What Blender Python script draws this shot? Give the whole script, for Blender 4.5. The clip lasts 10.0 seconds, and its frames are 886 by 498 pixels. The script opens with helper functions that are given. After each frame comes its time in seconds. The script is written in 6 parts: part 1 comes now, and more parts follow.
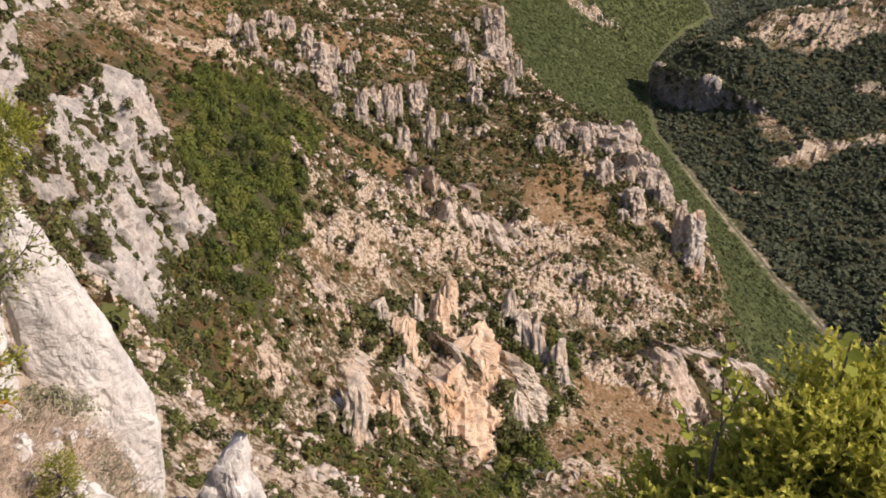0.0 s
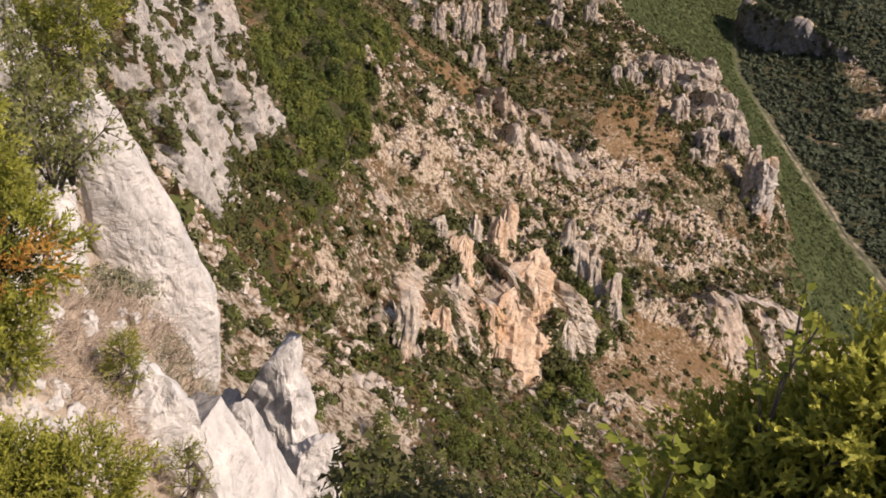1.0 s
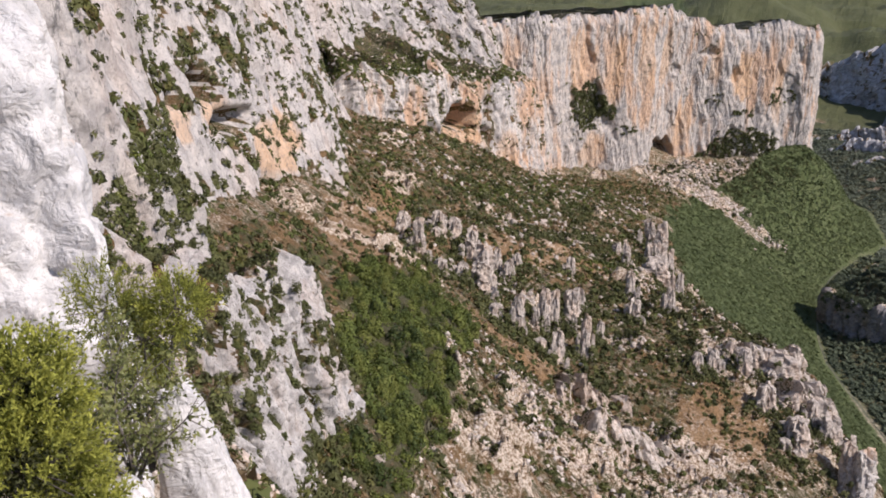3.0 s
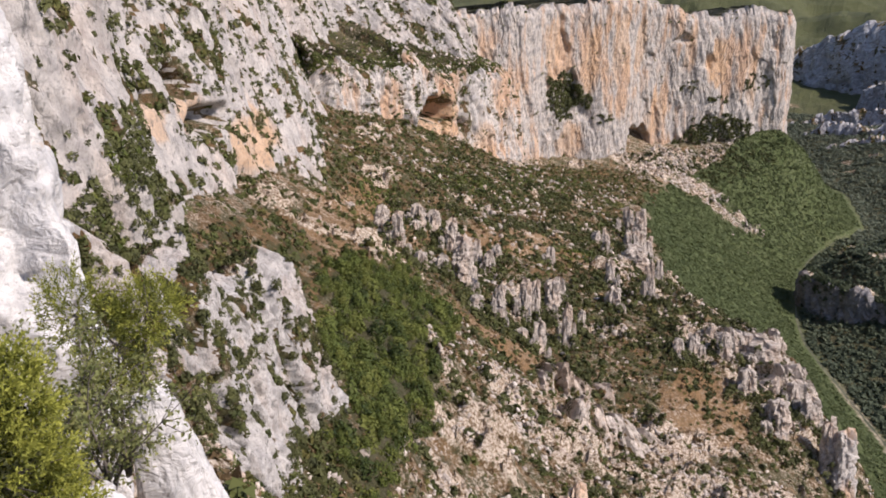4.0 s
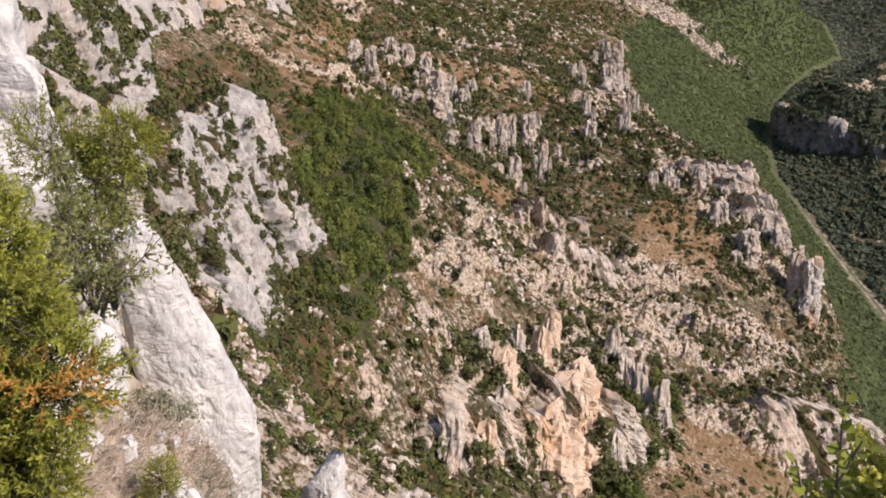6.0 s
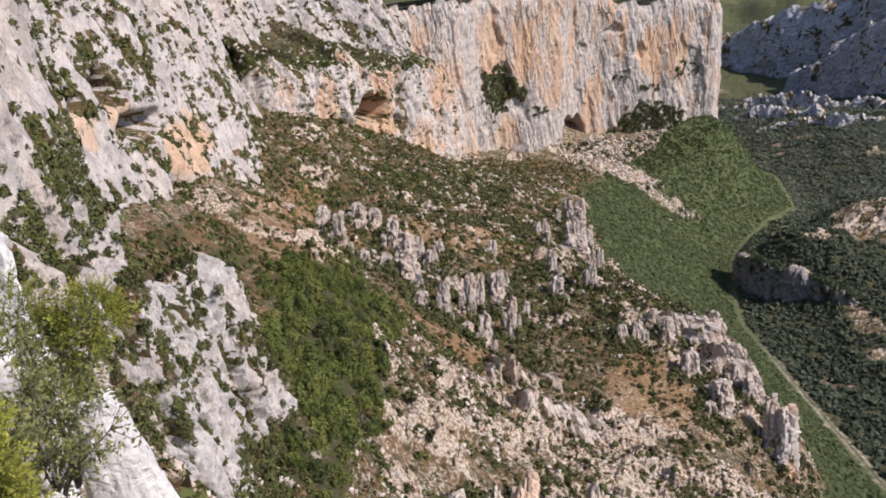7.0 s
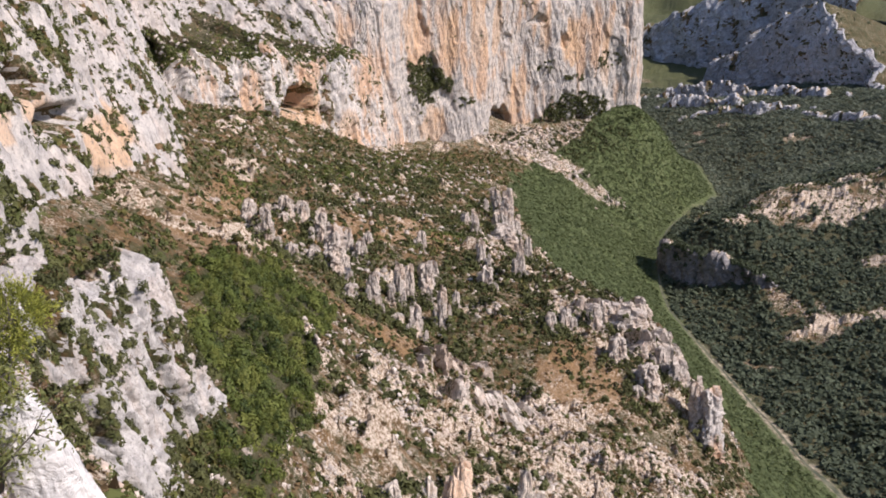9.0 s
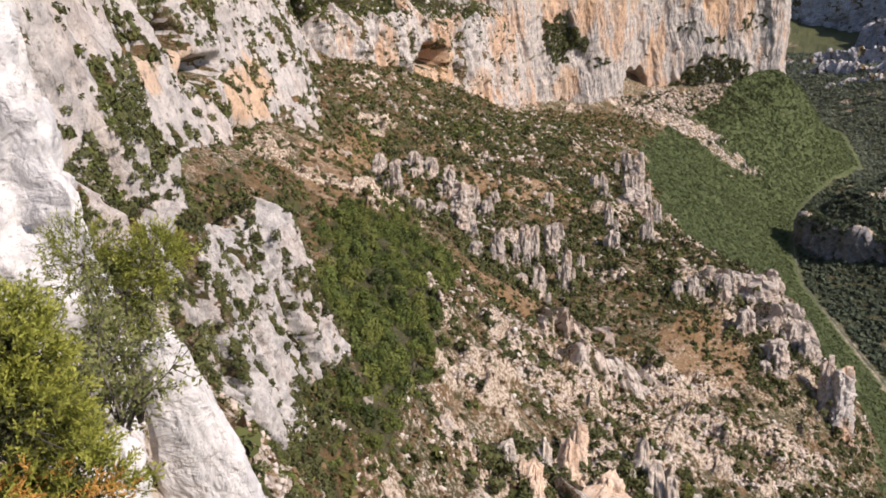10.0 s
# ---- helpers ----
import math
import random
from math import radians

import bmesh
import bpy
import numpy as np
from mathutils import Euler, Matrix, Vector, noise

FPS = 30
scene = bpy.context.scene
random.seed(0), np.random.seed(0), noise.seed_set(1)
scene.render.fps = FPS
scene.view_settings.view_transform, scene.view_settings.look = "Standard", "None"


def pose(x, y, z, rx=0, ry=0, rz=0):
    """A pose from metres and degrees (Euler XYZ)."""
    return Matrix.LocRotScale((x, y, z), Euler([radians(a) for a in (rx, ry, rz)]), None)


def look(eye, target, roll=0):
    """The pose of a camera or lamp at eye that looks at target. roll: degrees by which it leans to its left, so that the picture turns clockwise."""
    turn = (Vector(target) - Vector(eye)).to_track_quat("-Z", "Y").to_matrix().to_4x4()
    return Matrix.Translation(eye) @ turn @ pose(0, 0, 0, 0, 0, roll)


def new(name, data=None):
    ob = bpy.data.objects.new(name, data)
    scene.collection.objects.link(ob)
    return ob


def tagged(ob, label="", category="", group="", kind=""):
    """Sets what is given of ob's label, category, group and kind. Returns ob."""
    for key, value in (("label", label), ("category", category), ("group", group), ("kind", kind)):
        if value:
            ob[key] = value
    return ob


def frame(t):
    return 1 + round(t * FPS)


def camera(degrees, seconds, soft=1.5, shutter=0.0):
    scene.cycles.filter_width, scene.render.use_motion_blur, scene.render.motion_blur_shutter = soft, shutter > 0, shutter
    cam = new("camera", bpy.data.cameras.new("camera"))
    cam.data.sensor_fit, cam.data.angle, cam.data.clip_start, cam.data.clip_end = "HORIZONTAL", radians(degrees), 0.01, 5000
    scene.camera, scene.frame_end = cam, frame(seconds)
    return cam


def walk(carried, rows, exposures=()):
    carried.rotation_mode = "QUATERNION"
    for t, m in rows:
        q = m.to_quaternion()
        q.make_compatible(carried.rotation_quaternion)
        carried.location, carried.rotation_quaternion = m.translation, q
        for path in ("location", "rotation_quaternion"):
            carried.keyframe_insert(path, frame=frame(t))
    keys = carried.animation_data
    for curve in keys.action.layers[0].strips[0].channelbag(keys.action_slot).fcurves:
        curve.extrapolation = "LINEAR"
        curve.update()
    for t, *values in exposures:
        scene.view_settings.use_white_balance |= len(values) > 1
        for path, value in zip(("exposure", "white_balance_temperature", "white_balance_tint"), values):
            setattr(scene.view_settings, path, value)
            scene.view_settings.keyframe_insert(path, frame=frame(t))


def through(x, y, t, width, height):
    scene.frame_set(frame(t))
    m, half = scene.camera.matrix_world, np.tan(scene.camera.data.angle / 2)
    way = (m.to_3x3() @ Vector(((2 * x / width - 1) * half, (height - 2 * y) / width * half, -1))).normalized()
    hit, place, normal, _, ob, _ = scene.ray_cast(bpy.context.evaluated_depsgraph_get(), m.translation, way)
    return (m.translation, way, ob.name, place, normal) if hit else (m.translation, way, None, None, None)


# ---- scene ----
# The camera stands at a viewpoint on the rim of a limestone gorge, and turns where it is.
cam = camera(49.27, 10.0, soft=1.8)
PATH = [
    (0, 0.026, -0.001, 0.024, 61.26, -1.12, -1.28),
    (0.5, 0.001, 0.004, -0.000, 57.39, -1.98, 0.47),
    (1, -0.019, 0.007, -0.026, 56.31, -3.85, 4.59),
    (1.5, -0.027, 0.014, -0.040, 57.23, -4.07, 7.08),
    (2, -0.017, -0.012, -0.018, 63.93, -2.64, 8.62),
    (2.5, -0.021, 0.003, 0.006, 69.60, -2.74, 9.12),
    (2.7, -0.021, -0.001, 0.012, 71.95, -2.44, 9.33),
    (3.8, 0.058, 0.040, 0.052, 73.54, -1.30, 7.66),
    (4, 0.054, 0.046, 0.051, 72.49, -1.26, 7.42),
    (4.5, 0.062, 0.035, 0.051, 69.87, -1.09, 7.17),
    (5, 0.058, 0.059, 0.023, 63.39, -1.16, 6.73),
    (5.2, 0.055, 0.059, 0.019, 61.20, -1.43, 6.85),
    (6.3, 0.020, 0.025, -0.013, 65.44, -0.80, 5.03),
    (6.5, 0.021, 0.020, -0.011, 68.11, -0.70, 4.50),
    (7, 0.027, 0.010, 0.006, 72.33, 0.15, 3.39),
    (7.5, 0.033, -0.001, 0.038, 73.00, 0.00, 0.00),
    (8, 0.032, -0.017, 0.040, 72.43, 0.11, -0.66),
    (8.5, 0.031, -0.021, 0.038, 72.05, 0.38, -1.93),
    (9, 0.032, -0.009, 0.023, 71.81, -0.18, -0.92),
    (9.5, 0.006, -0.006, 0.015, 70.88, -0.08, 3.35),
    (10, 0.007, -0.002, 0.009, 69.39, -0.21, 6.97),
]
EXPOSURES = [(0.0, 0.03, 7250, 21), (0.5, -0.06, 7250, 21), (1.0, -0.1, 7300, 21), (1.5, -0.12, 7150, 21), (2.5, 0.0, 6200, 20), (4.0, 0.0, 6300, 20), (4.5, 0.03, 6650, 20), (5.0, 0.06, 6850, 20), (6.5, 0.02, 6400, 20), (7.5, 0.13, 6100, 20), (9.0, 0.18, 6250, 20), (10.0, 0.12, 6500, 19)]
walk(cam, [(t, pose(x, y, z, rx, ry, rz)) for t, x, y, z, rx, ry, rz in PATH], EXPOSURES)

# ---- light: clear sky, sun high on the right and a little behind ----
SUN_AZIMUTH, SUN_HEIGHT = 106.0, 42.0      # degrees clockwise from the view's y axis, and above the horizon
world = bpy.data.worlds.new("world")
scene.world = world
world.use_nodes = True
sky = world.node_tree.nodes.new("ShaderNodeTexSky")
sky.sky_type, sky.sun_disc = "NISHITA", False
sky.sun_elevation, sky.sun_rotation = radians(SUN_HEIGHT), radians(SUN_AZIMUTH)
sky.altitude, sky.dust_density = 900.0, 1.5
background = world.node_tree.nodes["Background"]
background.inputs["Strength"].default_value = 0.14
world.node_tree.links.new(sky.outputs[0], background.inputs["Color"])
sun_data = bpy.data.lights.new("sun", "SUN")
sun_data.energy, sun_data.angle, sun_data.color = 5.0, radians(0.53), (1.0, 0.93, 0.82)
sun = new("sun", sun_data)
a, e = radians(SUN_AZIMUTH), radians(SUN_HEIGHT)
sun.matrix_world = look((math.sin(a) * math.cos(e) * 300, math.cos(a) * math.cos(e) * 300, math.sin(e) * 300), (0, 0, 0))
# ---- noise ----
def lattice(ix, iy, iz, seed):
    h = (ix * 374761393 + iy * 668265263 + iz * 2147483647 + seed * 1274126177).astype(np.int64) & 0xFFFFFFFF
    h = ((h ^ (h >> 13)) * 1274126177) & 0xFFFFFFFF
    h = ((h ^ (h >> 16)) * 2246822519) & 0xFFFFFFFF
    return ((h ^ (h >> 15)) & 0xFFFF).astype(np.float32) / 32767.5 - 1.0


def noise2(x, y, seed=0):
    """Smooth value noise, -1 to 1."""
    fx, fy = np.floor(x), np.floor(y)
    ix, iy = fx.astype(np.int64), fy.astype(np.int64)
    u, v = (x - fx), (y - fy)
    u, v = u * u * u * (u * (6 * u - 15) + 10), v * v * v * (v * (6 * v - 15) + 10)
    z = np.zeros_like(ix)
    a0 = lattice(ix, iy, z, seed) * (1 - u) + lattice(ix + 1, iy, z, seed) * u
    a1 = lattice(ix, iy + 1, z, seed) * (1 - u) + lattice(ix + 1, iy + 1, z, seed) * u
    return a0 * (1 - v) + a1 * v


def noise3(x, y, z, seed=0):
    fz = np.floor(z)
    iz = fz.astype(np.int64)
    w = z - fz
    w = w * w * (3 - 2 * w)
    fx, fy = np.floor(x), np.floor(y)
    ix, iy = fx.astype(np.int64), fy.astype(np.int64)
    u, v = (x - fx), (y - fy)
    u, v = u * u * (3 - 2 * u), v * v * (3 - 2 * v)
    out = 0
    for k, wk in ((0, 1 - w), (1, w)):
        a0 = lattice(ix, iy, iz + k, seed) * (1 - u) + lattice(ix + 1, iy, iz + k, seed) * u
        a1 = lattice(ix, iy + 1, iz + k, seed) * (1 - u) + lattice(ix + 1, iy + 1, iz + k, seed) * u
        out = out + (a0 * (1 - v) + a1 * v) * wk
    return out


def fbm2(x, y, octaves, seed=0, gain=0.5):
    return sum(gain ** k * noise2(x * 2.03 ** k, y * 2.03 ** k, seed + k) for k in range(octaves))


def fbm3(x, y, z, octaves, seed=0, gain=0.5):
    return sum(gain ** k * noise3(x * 2.03 ** k, y * 2.03 ** k, z * 2.03 ** k, seed + k) for k in range(octaves))


def chunks(u, v, seed):
    """Blocks of random height, -1 to 1, with uneven outlines: broken rock."""
    fu, fv = np.floor(u).astype(np.int64), np.floor(v).astype(np.int64)
    best, value = np.full(u.shape, 9.0), np.zeros(u.shape)
    zero = np.zeros_like(fu)
    for i in (-1, 0, 1):
        for j in (-1, 0, 1):
            cu, cv = fu + i, fv + j
            du = u - cu - 0.5 - 0.42 * lattice(cu, cv, zero, seed)
            dv = v - cv - 0.5 - 0.42 * lattice(cu, cv, zero + 1, seed)
            d = np.maximum(np.abs(du), np.abs(dv)) + 0.4 * np.hypot(du, dv)
            near = d < best
            best = np.where(near, d, best)
            tilt = du * lattice(cu, cv, zero + 3, seed) + dv * lattice(cu, cv, zero + 4, seed)
            value = np.where(near, lattice(cu, cv, zero + 2, seed) + 0.9 * tilt, value)
    return value


def smooth(a, b, x):
    t = np.clip((x - a) / (b - a), 0, 1)
    return t * t * (3 - 2 * t)


# ---- the lie of the land: lines of known height, and a smooth surface through them ----
RIVER = [(290, 2100, -362), (390, 1780, -364), (450, 1554, -365), (424, 1358, -366), (349, 1255, -366), (301, 1166, -367), (262, 1028, -367), (248, 917, -367),
         (258, 801, -368), (267, 703, -368), (276, 620, -369), (300, 500, -370), (330, 380, -371), (345, 200, -373), (350, -100, -376)]
CLIFF_FOOT = [(-70, 110, -48), (-84, 171, -65), (-105, 249, -81), (-135, 376, -99), (-153, 539, -127), (-168, 741, -135), (-142, 848, -152), (-92, 946, -198),
              (-54, 1079, -233), (-3, 1150, -252), (97, 1246, -248), (166, 1289, -246), (249, 1327, -244), (300, 1345, -240), (331, 1391, -262)]
BENCH_EDGE = [(62, 900, -238), (77, 776, -250), (119, 690, -262), (142, 583, -240), (151, 518, -246), (158, 474, -252), (150, 410, -262), (163, 332, -256), (150, 260, -262)]
MID_SLOPE = [(-14, 700, -196), (-76, 555, -180), (-46, 397, -152), (14, 380, -194), (60, 426, -222), (105, 313, -226), (-34, 328, -146), (-14, 260, -153), (-53, 214, -104)]
NEAR_SLOPE = [(-17, 169, -152), (19, 214, -186), (44, 216, -188), (-35, 146, -112), (-49, 163, -104), (0, 100, -101), (10, 140, -135), (70, 120, -170), (-42, 123, -84)]
RIM = [(0, 0, -5), (7, 10, -22), (4, 25, -42), (22, 25, -54), (2, 60, -76), (60, 40, -92), (-6, 21, -27), (-8, 32, -38), (-25, 45, -46), (-27, 69, -64), (-40, 84, -62), (-12, 12, -17), (-20, 20, -17), (40, -20, -20), (0, -14, -4), (0, -40, 4),
       (-60, 20, 6), (-120, 120, 10)]
TALUS = [(80, 1090, -262), (170, 1010, -306), (150, 1160, -285), (250, 1230, -318), (190, 760, -325), (200, 620, -328), (215, 480, -335), (150, 900, -305)]
RIGHT_BANK = [(330, 560, -363), (360, 700, -358), (400, 880, -350), (330, 905, -363), (360, 985, -331), (330, 1045, -331), (420, 950, -338), (330, 1100, -328), (460, 1020, -330), (420, 1190, -322), (520, 1130, -296), (600, 1180, -284),
              (520, 1330, -335), (640, 1420, -322), (560, 1600, -325), (760, 1500, -284), (700, 1000, -300), (600, 700, -320), (900, 1200, -230)]
FAR_LAND = [(480, 2000, -338), (560, 1930, -326), (640, 1850, -314), (700, 1740, -294), (600, 1720, -318), (900, 1900, -285), (760, 2250, -345), (800, 2110, -312), (850, 2020, -285), (700, 2560, -338), (600, 2400, -345), (950, 2300, -250), (100, 2600, -170), (-500, 2500, -150), (1500, 2400, -180), (1200, 900, -150), (1100, 100, -120),
            (0, 3600, -150), (900, 3500, -170), (1900, 3300, -160), (-1000, 3400, -120), (200, 4700, 40), (1300, 4600, 20), (2400, 4200, 60), (-1300, 4400, 60), (3000, 0, 80), (-2500, 0, 120), (0, -3000, 120)]
BEHIND = [(-200, 300, -60), (-260, 700, -90), (-240, 950, -120), (-150, 1150, -160), (-40, 1280, -190), (60, 1360, -190), (160, 1420, -200), (-300, 100, 20)]


def spread(line, step=45.0):
    out = []
    for p, q in zip(line, line[1:]):
        n = max(1, int(math.dist(p, q) / step))
        out += [tuple(u + (v - u) * k / n for u, v in zip(p, q)) for k in range(n)]
    return out + [line[-1]]


KNOWN = np.array(spread(RIVER) + spread(CLIFF_FOOT) + spread(BENCH_EDGE) + MID_SLOPE + NEAR_SLOPE + RIM + TALUS + RIGHT_BANK + FAR_LAND + BEHIND)


def thin(points):
    keep = []
    for p in points:
        if all(math.dist(p[:2], q[:2]) > 9.0 for q in keep):
            keep.append(p)
    return np.array(keep)


KNOWN = thin(KNOWN)
_d = np.hypot(KNOWN[:, None, 0] - KNOWN[None, :, 0], KNOWN[:, None, 1] - KNOWN[None, :, 1])
_n = len(KNOWN)
_m = np.zeros((_n + 1, _n + 1))
_m[:_n, :_n] = -np.sqrt(_d * _d + 64.0) - np.eye(_n) * 1.5
_m[:_n, _n] = _m[_n, :_n] = 1
WEIGHTS = np.linalg.solve(_m, np.append(KNOWN[:, 2], 0.0))


def base_height(x, y):
    z = np.full(x.shape, WEIGHTS[-1])
    for (px, py, _), w in zip(KNOWN, WEIGHTS):
        z -= w * np.sqrt((x - px) ** 2 + (y - py) ** 2 + 64.0)
    return z


def near_line(x, y, line):
    """Distance in plan to a polyline."""
    best = np.full(x.shape, 1e9)
    for (x0, y0, *_), (x1, y1, *_) in zip(line, line[1:]):
        dx, dy = x1 - x0, y1 - y0
        t = np.clip(((x - x0) * dx + (y - y0) * dy) / (dx * dx + dy * dy), 0, 1)
        best = np.minimum(best, np.hypot(x - x0 - t * dx, y - y0 - t * dy))
    return best


def zone(x, y, ellipses):
    """1 inside the ellipses (x, y, half length, half width, degrees of its length from +x), falling to 0 at 1.3 of their size."""
    out = np.zeros(x.shape)
    for cx, cy, rl, rw, turn in ellipses:
        c, s = math.cos(radians(turn)), math.sin(radians(turn))
        u, v = ((x - cx) * c + (y - cy) * s) / rl, (-(x - cx) * s + (y - cy) * c) / rw
        out = np.maximum(out, 1 - smooth(0.8, 1.3, np.hypot(u, v) + 0.25 * noise2(x / 14.0, y / 14.0, 71)))
    return out


ROCKY = [(40, 330, 110, 50, 62), (112, 550, 80, 40, 100), (10, 235, 50, 45, 0), (-25, 500, 50, 24, 60), (60, 660, 80, 26, 80), (120, 310, 50, 25, 20), (-55, 140, 50, 14, 100),
         (150, 1255, 62, 17, 30), (165, 1203, 108, 22, 1), (500, 1140, 130, 65, 15), (430, 856, 75, 14, 14), (620, 1800, 160, 60, 60), (-5, 270, 60, 34, 70), (-24, 118, 48, 20, 97), (-10, 190, 40, 16, 45), (-62, 700, 60, 20, 80), (-10, 900, 70, 18, 70), (-80, 420, 50, 12, 100), (-115, 650, 62, 13, 80), (-140, 740, 60, 14, 75), (-60, 980, 60, 18, 60)]
WOODED = [(-58, 302, 84, 18, 97), (-47, 362, 24, 9, 80), (-43, 225, 28, 5, 98), (300, 1300, 130, 50, 55), (28, 205, 20, 8, 70), (47, 268, 34, 7, 75)]
GRASSY = [(80, 450, 34, 20, 60), (-22, 412, 45, 14, 20), (0, 640, 60, 35, 40), (-100, 480, 120, 25, 95), (105, 545, 16, 12, 30), (70, 250, 50, 26, 60)]
SCRUBBY = [(-140, 690, 150, 45, 85), (-96, 300, 70, 18, 95), (-75, 560, 190, 50, 95), (-20, 820, 190, 90, 75), (40, 1080, 110, 60, 50), (20, 620, 60, 50, 60), (-80, 230, 90, 22, 100), (26, 120, 40, 50, 0), (35, 540, 120, 62, 75), (-25, 420, 45, 22, 75), (-46, 172, 40, 11, 110), (500, 1150, 90, 30, 15)]
BENCH_X = ([200, 260, 332, 410, 474, 518, 583, 690, 776, 900, 1000, 1100, 1190, 1300, 1400, 1700], [175, 158, 170, 160, 164, 160, 152, 130, 90, 72, 80, 95, 120, 205, 300, 330])
KNOLL = [(510, 1140, 140, 66, 15), (430, 856, 75, 14, 14)]


def river_x(y):
    line = sorted(RIVER, key=lambda p: p[1])
    return np.interp(y, [p[1] for p in line], [p[0] for p in line])


def land(x, y):
    """Height, rockiness, woodedness, dry grass and scrub of the ground."""
    z = base_height(x, y)
    far = np.hypot(x, y)
    river = near_line(x, y, RIVER)
    right = smooth(10, 26, x - river_x(y)) * smooth(150, 300, y)
    patch = fbm2(x / 21.0, y / 21.0, 4, 51)
    rocky = zone(x, y, ROCKY)
    knoll = zone(x, y, KNOLL)
    beyond = smooth(2, 14, x - np.interp(y, *BENCH_X) + 9 * fbm2(x / 16.0, y / 16.0, 3, 67)) * (1 - right) * smooth(180, 240, y) * (1 - smooth(1650, 1750, y)) 
    scrub = zone(x, y, SCRUBBY)
    wood = np.maximum(np.maximum(zone(x, y, WOODED), beyond * (1 - 0.85 * np.maximum(zone(x, y, [(150, 1255, 55, 12, 30)]), zone(x, y, [(165, 1203, 105, 27, 1)]) * smooth(-0.9, -0.35, fbm2(x / 12.0, y / 12.0, 3, 68))))), right * (1 - knoll * smooth(-1.0, -0.45, fbm2(x / 22.0, y / 22.0, 3, 62))) * smooth(-1.05, -0.7, fbm2(x / 60.0, y / 60.0, 3, 61)))
    rock = smooth(-0.1, 0.5, patch + 0.8 * rocky + 0.45 * rocky * (1 - smooth(140, 240, far)) - 0.4 - 0.8 * wood - 0.3 * scrub) * (1 - smooth(2100, 2500, far)) * smooth(14, 24, river)
    wood = np.maximum(wood, 0.85 * smooth(2350, 2700, far))
    grass = zone(x, y, GRASSY)
    calm = smooth(12, 45, river) * smooth(50, 110, far)
    z = z + calm * (5.0 * fbm2(x / 90.0, y / 90.0, 3, 3) + 1.6 * fbm2(x / 17.0, y / 17.0, 3, 9))
    ribs = 1 - np.abs(fbm2(x / 26.0, y / 26.0, 3, 21))
    crag = smooth(0.55, 1.0, ribs)
    wx, wy = x + 2.5 * noise2(x / 9.0, y / 9.0, 37), y + 2.5 * noise2(x / 9.0, y / 9.0, 38)
    blocks = 0.5 + 0.5 * chunks(wx / 8.0, wy / 8.0, 35) + 0.35 * chunks(wx / 3.4, wy / 3.4, 36)
    z = z + calm * rock * (0.3 + 0.7 * smooth(110, 190, far)) * (5.0 * crag - 1.5 + 3.0 * blocks)
    z = z + calm * 0.35 * (1 - wood) * fbm2(x / 2.4, y / 2.4, 2, 44)
    drop = -4 - 1.15 * far * smooth(-0.35, 0.25, y / np.maximum(far, 1e-6)) + 3.0 * np.maximum(far - 45, 0)
    z = np.minimum(z, drop)      # the rim falls away steeply below the viewpoint
    z = np.where(far > 2400, z + smooth(2400, 3200, far) * 60 * fbm2(x / 500.0, y / 500.0, 4, 5), z)
    return z, rock, wood, grass, scrub


# ---- mesh helpers ----
def grid_mesh(name, points, wrap=False):
    """A mesh from a rows x columns x 3 array of points."""
    rows, cols = points.shape[:2]
    me = bpy.data.meshes.new(name)
    idx = np.arange(rows * cols).reshape(rows, cols)
    quads = np.stack([idx[:-1, :-1], idx[:-1, 1:], idx[1:, 1:], idx[1:, :-1]], -1).reshape(-1, 4)
    if wrap:
        quads = np.concatenate([quads, np.stack([idx[:-1, -1], idx[:-1, 0], idx[1:, 0], idx[1:, -1]], -1)])
    fill_mesh(me, points.reshape(-1, 3), quads)
    return me


def fill_mesh(me, verts, polys):
    n, k = polys.shape
    me.vertices.add(len(verts))
    me.vertices.foreach_set("co", np.ascontiguousarray(verts, dtype=np.float32).ravel())
    me.loops.add(n * k)
    me.loops.foreach_set("vertex_index", np.ascontiguousarray(polys, dtype=np.int32).ravel())
    me.polygons.add(n)
    me.polygons.foreach_set("loop_start", np.arange(0, n * k, k, dtype=np.int32))
    me.update(calc_edges=True)
    me.validate()


def shade(me, smoothly):
    me.polygons.foreach_set("use_smooth", np.full(len(me.polygons), smoothly))


def measure_of(me, name, values):
    me.attributes.new(name, "FLOAT", "POINT").data.foreach_set("value", np.ascontiguousarray(values, dtype=np.float32).ravel())


